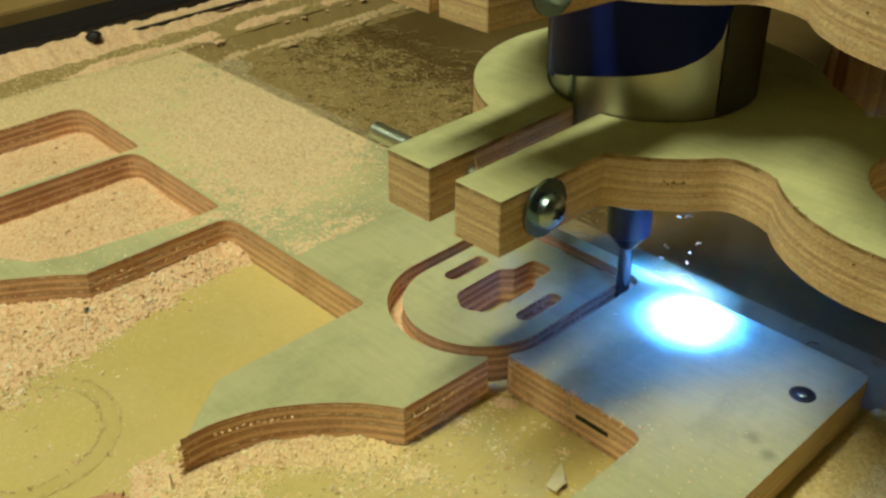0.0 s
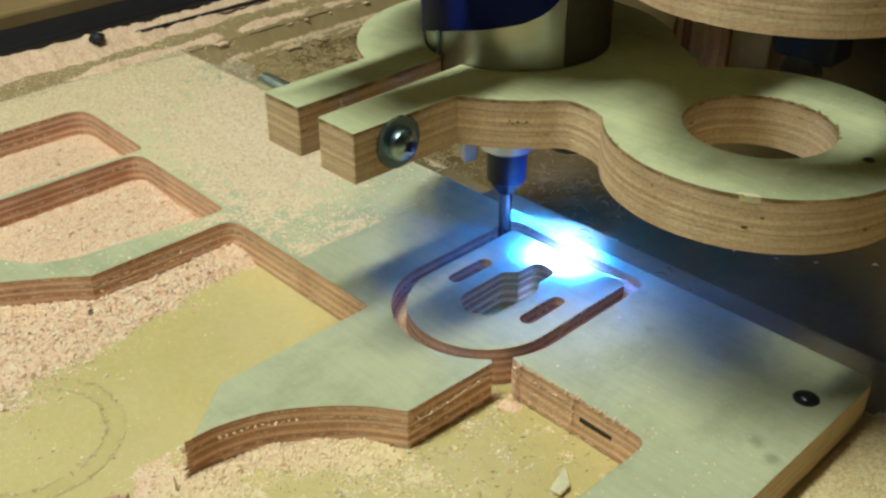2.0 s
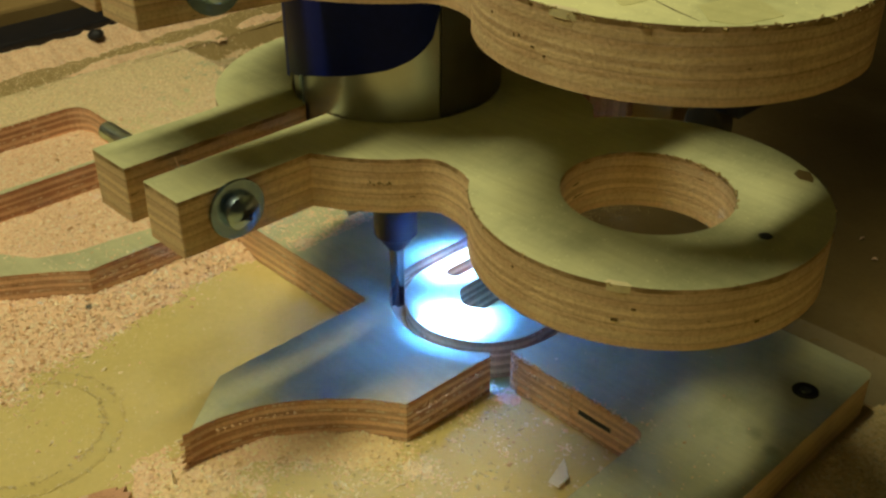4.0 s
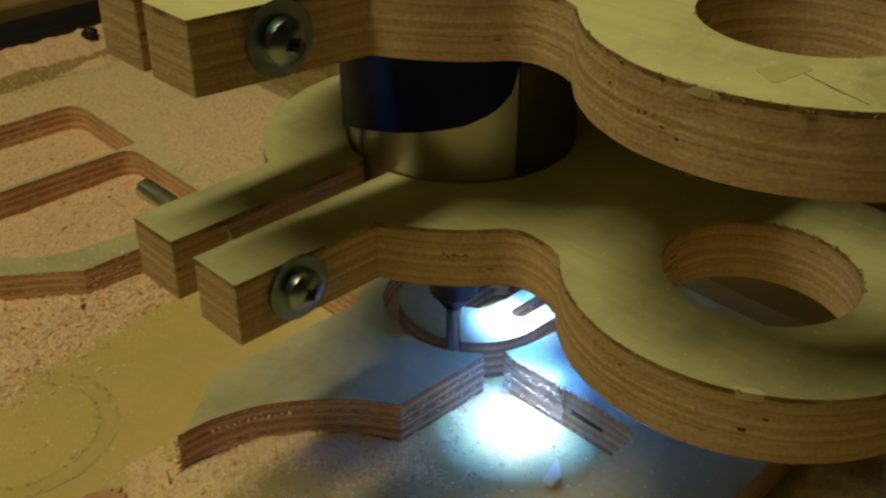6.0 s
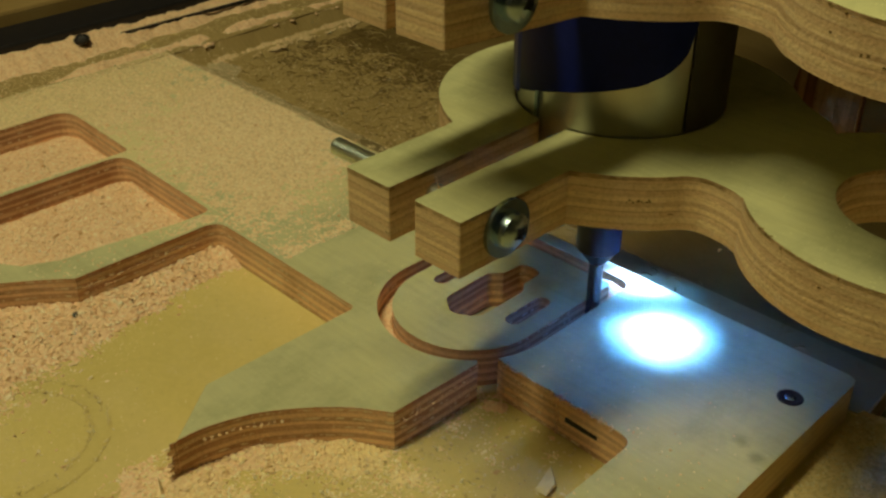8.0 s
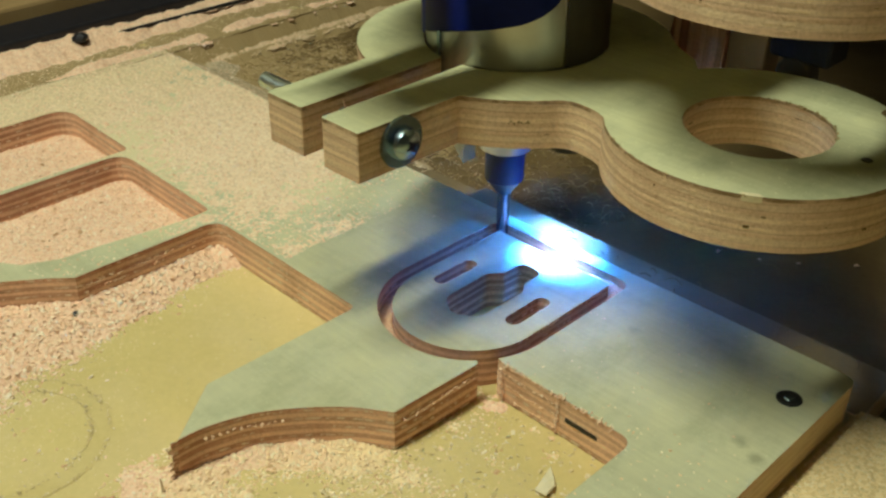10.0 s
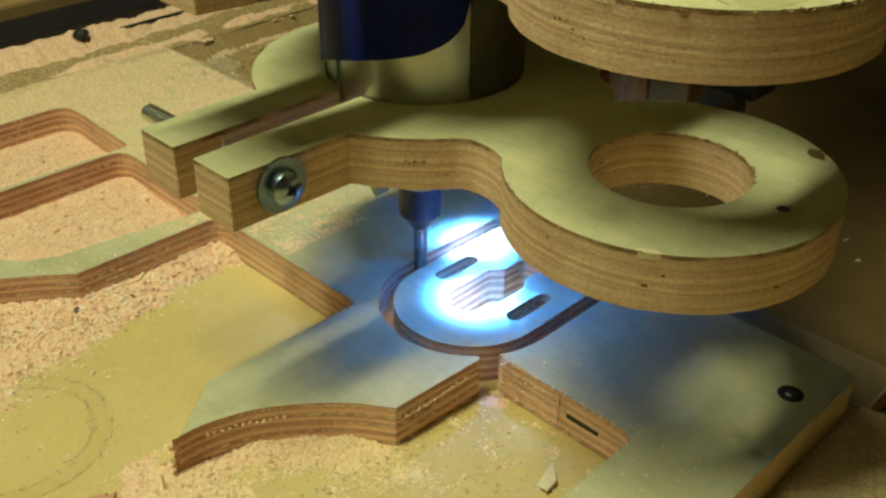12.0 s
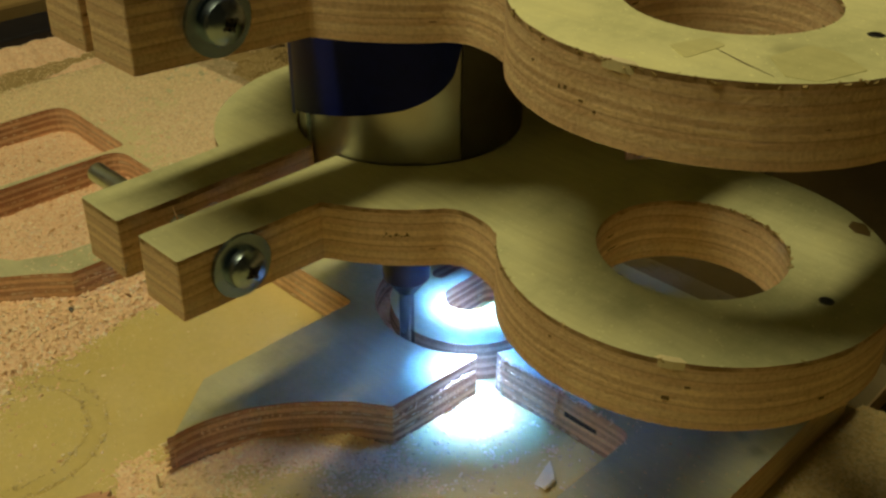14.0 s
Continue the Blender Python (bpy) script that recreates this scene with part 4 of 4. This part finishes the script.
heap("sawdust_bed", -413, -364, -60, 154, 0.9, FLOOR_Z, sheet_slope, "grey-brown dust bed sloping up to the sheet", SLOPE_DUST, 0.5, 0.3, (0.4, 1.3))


heap("sawdust_bed", -408, -370, 178, 212, 0.9, TABLE_Z, lambda x, y: 7.5 - 0.42 * math.hypot(x + 392, (y - 190) * 1.1) + 1.5 * grain(x, y, 0.12, 62), "small grey sawdust bed in the corner of the lower board", GREY_DUST, 0.6, 0.4, (0.4, 1.2))


def rail_bank(x, y):
    wob = 5 * grain(0, y, 0.03, 15) + 3 * grain(0, y, 0.11, 16)
    ridge = 11 * math.exp(-((x + 460 - wob) / (16 - 4 * max(0, min(1, (y - 130) / 60)))) ** 2)
    second = (4.0 + 3.5 * grain(x, y, 0.04, 64)) * math.exp(-((x + 418 - 0.5 * wob) / 7) ** 2) * max(0, min(1, (y - 60) / 40))
    return ridge + second - 1.5 - 2.4 * math.exp(-((x + 434 - wob) / 6) ** 2) * max(0, min(1, (y - 130) / 50)) + 1.3 * grain(x, y, 0.05, 17) + 1.3 * grain(x, y, 0.22, 61)


heap("sawdust_bed", -474, -404, -20, 400, 1.1, FLOOR_Z, rail_bank, "pinkish sawdust bed banked up along the black rail", DUST, 0.75, 0.22, (0.5, 1.4))
loose(5200, -452, -408, 20, 330, FLOOR_Z + 0.0006, lambda x, y: rng.random() < 0.35 + 0.6 * abs(x + 430) / 22, (0.3, 1.0), "fine dust strewn between the banks", DUSTY)
loose(1500, -412, -372, -20, 200, FLOOR_Z, lambda x, y: True, (0.3, 0.9), "loose chips beside the plywood sheet")
heap("sawdust_bed", 111, 172, 20, 145, 1.0, FLOOR_Z, lambda x, y: 1.0 * grain(x, y, 0.05, 19) + 1.3 - 0.13 * max(0, 122 - x), "sawdust bed on the board beside the sheet", WARM_DUST, 0.5, 0.4, (0.4, 1.3), flakes=CRUMB)
heap("sawdust_bed", -10, 30, 40, 60, 0.7, FLOOR_Z, lambda x, y: (1.3 - 0.3 * math.hypot(x - 8, (y - 46) * 0.7) + 1.8 * grain(x, y, 0.2, 20)) if open_floor(x, y) else -3, "sawdust bed in the notch below the cut", DUST, 0.5, 0.4)


def shavings(n, x0, x1, y0, y1, z, label):
    """Thin curled shavings and fibres."""
    r = np.random.default_rng(n)
    verts, faces = [], []
    for _ in range(n):
        x, y = r.uniform(x0, x1) / 1000, r.uniform(y0, y1) / 1000
        rad, turn, a0 = r.uniform(0.0012, 0.009), r.uniform(0.4, 1.3) if r.random() < 0.93 else r.uniform(2, 5), r.uniform(0, 6.28)
        w, lift, tilt = r.uniform(0.00010, 0.00028), r.uniform(0.0002, 0.002), r.uniform(-0.5, 0.5)
        m = 7
        k = len(verts)
        for i in range(m):
            a = a0 + turn * i / (m - 1)
            px, py = x + rad * math.cos(a), y + rad * math.sin(a)
            pz = z + 0.0003 + lift * math.sin(math.pi * i / (m - 1)) + abs(tilt) * 0.0003
            verts += [(px, py, pz), (px + w * math.cos(a), py + w * math.sin(a), pz + w * 1.5)]
        faces += [(k + 2 * i, k + 2 * i + 2, k + 2 * i + 3, k + 2 * i + 1) for i in range(m - 1)]
    me = bpy.data.meshes.new("wood_shavings")
    me.from_pydata(verts, [], faces)
    me.materials.append(CURL)
    tagged(new("wood_shavings", me), label, "wood shavings", kind="stuff")


shavings(3600, -392, -60, 188, 330, TABLE_Z, "curled pale shavings strewn over the brown table")
shavings(12, -60, 260, 188, 420, TABLE_Z, "sparse curled shavings on the dark table")
shavings(60, -60, 100, 142, 172, FLOOR_Z, "stray shavings on the board beyond the sheet")

slot_bed = lambda x, y: 9.5 + 1.5 * grain(x, y, 0.1, 25) - 0.10 * max(0, x + 45) if abs(math.hypot(x - XM, y - YC) - RC) < 3.0 and y < YC + 4 and x < -18 else -3
heap("sawdust_bed", -72, -15, 30, 76, 0.7, FLOOR_Z, slot_bed, "sawdust bed packed in the routed slot", DUST, 0.6, 0.5, keep=1.0)


# fill added beyond the corner's own dust, so the slot shines under the lamp
def far_slot(x, y):
    if not (XL - 3 < x < XR + 3 and YT - 3 < y < YT + 3) and not (XR - 3 < x < XR + 3 and YT - 9 < y < YT + 3):
        return -3
    return 14.2 - 0.055 * max(0, -x) - 0.9 * max(0, YT - 3 - y) + 1.2 * grain(x, y, 0.12, 27) + 0.8 * grain(x, y, 0.4, 28)


heap("sawdust_bed", -69, 11, 117, 131, 0.6, FLOOR_Z, far_slot, "pinkish sawdust bed in the far routed slot, heaped high to catch the light", DUST, 0.4, 0.4, (0.4, 1.0), keep=1.0)

# torn fibres and chips caught in the veneers of the cut walls
wall_pts = []
for z, n in ((-5.5, 110), (-8.8, 90), (-12.5, 60)):
    for _ in range(n):
        y = rng.uniform(-36, 30)
        wall_pts.append(((-161.2 + rng.uniform(0, 0.5)) / 1000, y / 1000, (z + rng.normal(0, 0.35)) / 1000))
for k in range(90):
    i = rng.integers(5, 17)
    x, y = arm_arc[i]
    wall_pts.append(((x + rng.uniform(0.0, 1.0)) / 1000, (y - rng.uniform(0.2, 1.4)) / 1000, (-4.8 + rng.normal(0, 0.3)) / 1000))
for k in range(240):
    wall_pts.append(((8.6 + rng.normal(0, 0.9)) / 1000, (49.0 + rng.normal(0, 0.8)) / 1000, rng.uniform(-18, 0.3) / 1000))
for k in range(130):
    wall_pts.append(((36.0 + rng.normal(0, 0.35)) / 1000, (49.2 + rng.normal(0, 0.4)) / 1000, rng.uniform(-18, 0) / 1000))
for k in range(150):
    wall_pts.append((rng.uniform(9, 36) / 1000, (49.1 + rng.normal(0, 0.25)) / 1000, (rng.choice([-4.2, -9.5, -15.5]) + rng.normal(0, 0.4)) / 1000))
for k in range(120):
    wall_pts.append((rng.uniform(-255, -175) / 1000, 0.0392, (rng.choice([-5, -10]) + rng.normal(0, 0.4)) / 1000))
for k in range(90):
    wall_pts.append((rng.uniform(1.8, 2.6) / 1000, rng.uniform(2, 42) / 1000, (-4.5 + rng.normal(0, 0.5)) / 1000))
scatter("wood_chips", wall_pts, (0.3, 0.8), "pale torn fibres caught in the plywood edges", CHIP)

# shallow ring routed in the spoilboard
groove = part("routed_ring", slab(mm(arc(-104, -99, 36.5, 0, 354, 59)), [mm(arc(-104, -99, 29, 0, 354, 59))], 0, 0.00012), [RING_DUST, RING_DUST], spoil, "faint ring routed into the board")
groove.location.z = FLOOR_Z
ring_pts = []
for k in range(900):
    a, r = rng.uniform(0, 6.28), rng.choice([29.3, 36.0]) + rng.normal(0, 0.8)
    ring_pts.append(((-104 + r * math.cos(a)) / 1000, (-99 + r * math.sin(a)) / 1000, FLOOR_Z + 0.0003))
scatter("wood_chips", [p for p in ring_pts if open_floor(p[0] * 1000, p[1] * 1000)], (0.3, 1.1), "crumbs along the routed ring", CRUMB)

spikes = bmesh.new()
for k in range(22):
    x, y = -42.6 + rng.uniform(-0.5, 1.0), -66.0 - rng.uniform(0, 1.6)
    m = pose(x / 1000, y / 1000, rng.uniform(-16, -2) / 1000, rng.uniform(60, 120), rng.uniform(-30, 30), rng.uniform(100, 200))
    bmesh.ops.create_cone(spikes, cap_ends=True, segments=5, radius1=rng.uniform(0.0003, 0.0007), radius2=0.0001, depth=rng.uniform(0.0015, 0.0035), matrix=m)
bmesh.ops.create_cone(spikes, cap_ends=True, segments=5, radius1=0.0009, radius2=0.0001, depth=0.009, matrix=pose(-0.0400, -0.0735, -0.0135, 6, 4, 0))
tagged(part("torn_fuzz", spikes, CHIP, sheet), "splintered fibres at the broken tip", kind="stuff")

fuzz = bmesh.new()
for k in range(70):
    y = rng.uniform(75, 122)
    m = pose((XR - BIT_R + rng.uniform(-0.1, 0.3)) / 1000, y / 1000, -0.0003 - rng.uniform(0, 0.0012), rng.uniform(40, 140), rng.uniform(-40, 40), rng.uniform(40, 140))
    bmesh.ops.create_cone(fuzz, cap_ends=True, segments=4, radius1=0.00018, radius2=0.00004, depth=rng.uniform(0.0006, 0.0018), matrix=m)
ragged = bmesh.new()
for k in range(70):
    x = rng.uniform(10, 62)
    m = pose(x / 1000, (49.3 + rng.normal(0, 0.35)) / 1000, rng.uniform(-0.0004, 0.0006), rng.uniform(50, 130), rng.uniform(-35, 35), rng.uniform(-60, 60))
    bmesh.ops.create_cone(ragged, cap_ends=True, segments=4, radius1=rng.uniform(0.0002, 0.0005), radius2=0.00006, depth=rng.uniform(0.0008, 0.0026), matrix=m)
tagged(part("torn_fuzz", ragged, CHIP, sheet), "torn fibres along the rim of the near recess", kind="stuff")
tagged(part("torn_fuzz", fuzz, CHIP, d_plate), "fine torn fibres along the cut", kind="stuff")

# offcut whose broken end shows beside the arm's tip
off = part("plywood_offcut", slab(mm([(-38, -98), (-36.4, -95), (-35.4, -96.4), (-34.8, -92.6), (-33, -95.2), (-31.4, -92.8), (-29.4, -95), (-24, -101), (-18, -116), (-44, -116)]), [], FLOOR_Z + 0.0002, -0.001), [EDGE, EDGE])
tagged(off, "broken birch plywood offcut with a jagged end", "plywood offcut")

# splinter, dark crumbs and a black lump
sp = bmesh.new()
pts = [(-10, -0.6, 0), (4.5, -4.0, 0.5), (7.5, 0.5, 1.9), (2.4, 3.0, 2.3), (-3.6, 1.6, 0.7)]
lo = [sp.verts.new((x / 1000, y / 1000, z / 1000)) for x, y, z in pts]
hi = [sp.verts.new((x * 0.9 / 1000, y * 0.9 / 1000, (z + 0.5) / 1000)) for x, y, z in pts]
sp.faces.new(lo), sp.faces.new(hi)
for i in range(5):
    sp.faces.new((lo[i - 1], lo[i], hi[i], hi[i - 1]))
spl = tagged(part("wood_splinter", sp, CREAM), "pale triangular splinter lying on the spoilboard", "wood chip")
spl.matrix_basis = pose(0.0515, 0.0265, FLOOR_Z + 0.0002, 0, 0, -60)


def lump(name, x, y, z, r, mat, label, cat, seed):
    bm = bmesh.new()
    bmesh.ops.create_icosphere(bm, subdivisions=2, radius=r)
    for v in bm.verts:
        v.co *= 1 + 0.35 * noise.noise(v.co / r * 0.9 + Vector((seed, 0, 0)))
        v.co.z *= 0.7
    ob = tagged(part(name, bm, mat), label, cat)
    ob.location = (x, y, z)
    return ob


lump("black_lump", -0.4525, 0.121, FLOOR_Z + 0.010, 0.0062, RAIL_BLACK, "small black lump lying on the sawdust bank", "debris", 1.0)
lump("bark_crumb", -0.158, -0.043, FLOOR_Z + 0.003, 0.0022, BLACK, "tiny dark crumb on the sawdust", "debris", 2.0)


# chips that the bit throws out: seconds of the throw, where it is seen in the air, where it comes to rest on the table
THROWS = [
    (0.0, (-2, 165, -3), (-30, 262)), (0.0, (-4, 165, -10), (14, 240)), (0.0, (10, 165, -1), (30, 251)), (0.0, (9, 165, -7), (-5, 232)),
    (0.0, (2, 165, 14), (-44, 290)), (0.0, (7, 165, 16), (8, 301)), (0.0, (14, 165, 5), (52, 270)), (0.3, (8, 170, 1), (38, 285)), (1.5, (-49, 160, 6), (-40, 275)),
]
FLIGHTS = []
for k, (when, air, rest) in enumerate(THROWS):
    r, flake = random.Random(k + 30), bmesh.new()
    long, wide, curl = r.uniform(0.0022, 0.0040), r.uniform(0.0010, 0.0020), r.uniform(0.4, 1.2)
    rows_ = [[flake.verts.new((long * (i / 4 - 0.5), wide * side * (1 - 0.25 * abs(i - 2)) / 2, long * curl * (0.25 - (i / 4 - 0.5) ** 2) + lift)) for side, lift in ((-1, 0), (1, 0), (1, 0.0002), (-1, 0.0002))] for i in range(5)]
    for a, b in zip(rows_, rows_[1:]):
        for c in range(4):
            flake.faces.new((a[c], a[(c + 1) % 4], b[(c + 1) % 4], b[c]))
    flake.faces.new(rows_[0]), flake.faces.new(rows_[-1])
    chip_thrown = tagged(part("flying_wood_chip", flake, CHIP), "small pale curled chip thrown up by the router bit", "wood chip", group="chips thrown from the cut")
    FLIGHTS.append((chip_thrown, when, air, rest))


# ---- motion ----
def motions():
    rows = [(0.0, 5.6, 121.5), (0.13, 6.6, 126.4), (0.5, -9.3, 127.0), (1.0, -32.0, 127.2), (1.5, -55.1, 127.2), (1.78, -64.0, 126.6),
            (2.0, -65.1, 121.4), (2.5, -65.5, 100.6), (3.0, -65.6, 77.9), (3.2, -64.9, 70.5), (3.6, -62.6, 56.0), (4.1, -57.3, 47.7), (4.6, -38.5, 35.6), (5.1, -29.5, 34.8),
            (5.5, -23.6, 35.6), (6.0, -11.1, 38.3), (6.5, 3.4, 52.5), (7.0, 6.7, 65.5), (7.5, 7.0, 88.0), (8.0, 5.9, 108.3), (8.35, 5.8, 122.0), (8.48, 6.4, 126.6),
            (8.85, -9.3, 127.1), (9.3, -32.0, 127.2), (9.8, -55.1, 127.0), (10.1, -63.6, 126.4), (10.3, -63.8, 122.5), (10.5, -63.6, 120.2), (11.0, -64.5, 108.4), (11.5, -64.0, 95.4), (12.0, -63.6, 74.0),
            (12.5, -62.5, 55.5), (13.0, -57.3, 47.7), (13.5, -38.5, 35.6), (14.0, -29.5, 35.3)]
    walk(head, [(t, pose(x / 1000, y / 1000, 0)) for t, x, y in rows])
    for k, (thing, when, (x, y, z), (xr, yr)) in enumerate(FLIGHTS):
        turn = 40 * k
        lie = (xr / 1000, yr / 1000, TABLE_Z + 0.0006, 0, 0, turn + 150)
        path = [(when, (x / 1000, y / 1000, z / 1000, 60, 20, turn)), (when + 0.1, ((0.7 * x + 0.3 * xr) / 1000, (0.7 * y + 0.3 * yr) / 1000, z / 1000 - 0.004, 30, 50, turn + 55)),
                (when + 0.2, ((0.35 * x + 0.65 * xr) / 1000, (0.35 * y + 0.65 * yr) / 1000, 0.6 * z / 1000 - 0.014, 10, 20, turn + 110)), (when + 0.3, lie), (14.0, lie)]
        if when:
            cut = ((x - 6) / 1000, 0.1271, FLOOR_Z + 0.003, 0, 0, turn)
            path = [(0.0, cut), (when - 0.1, cut)] + path
        walk(thing, [(t, pose(*p)) for t, p in path])


motions()
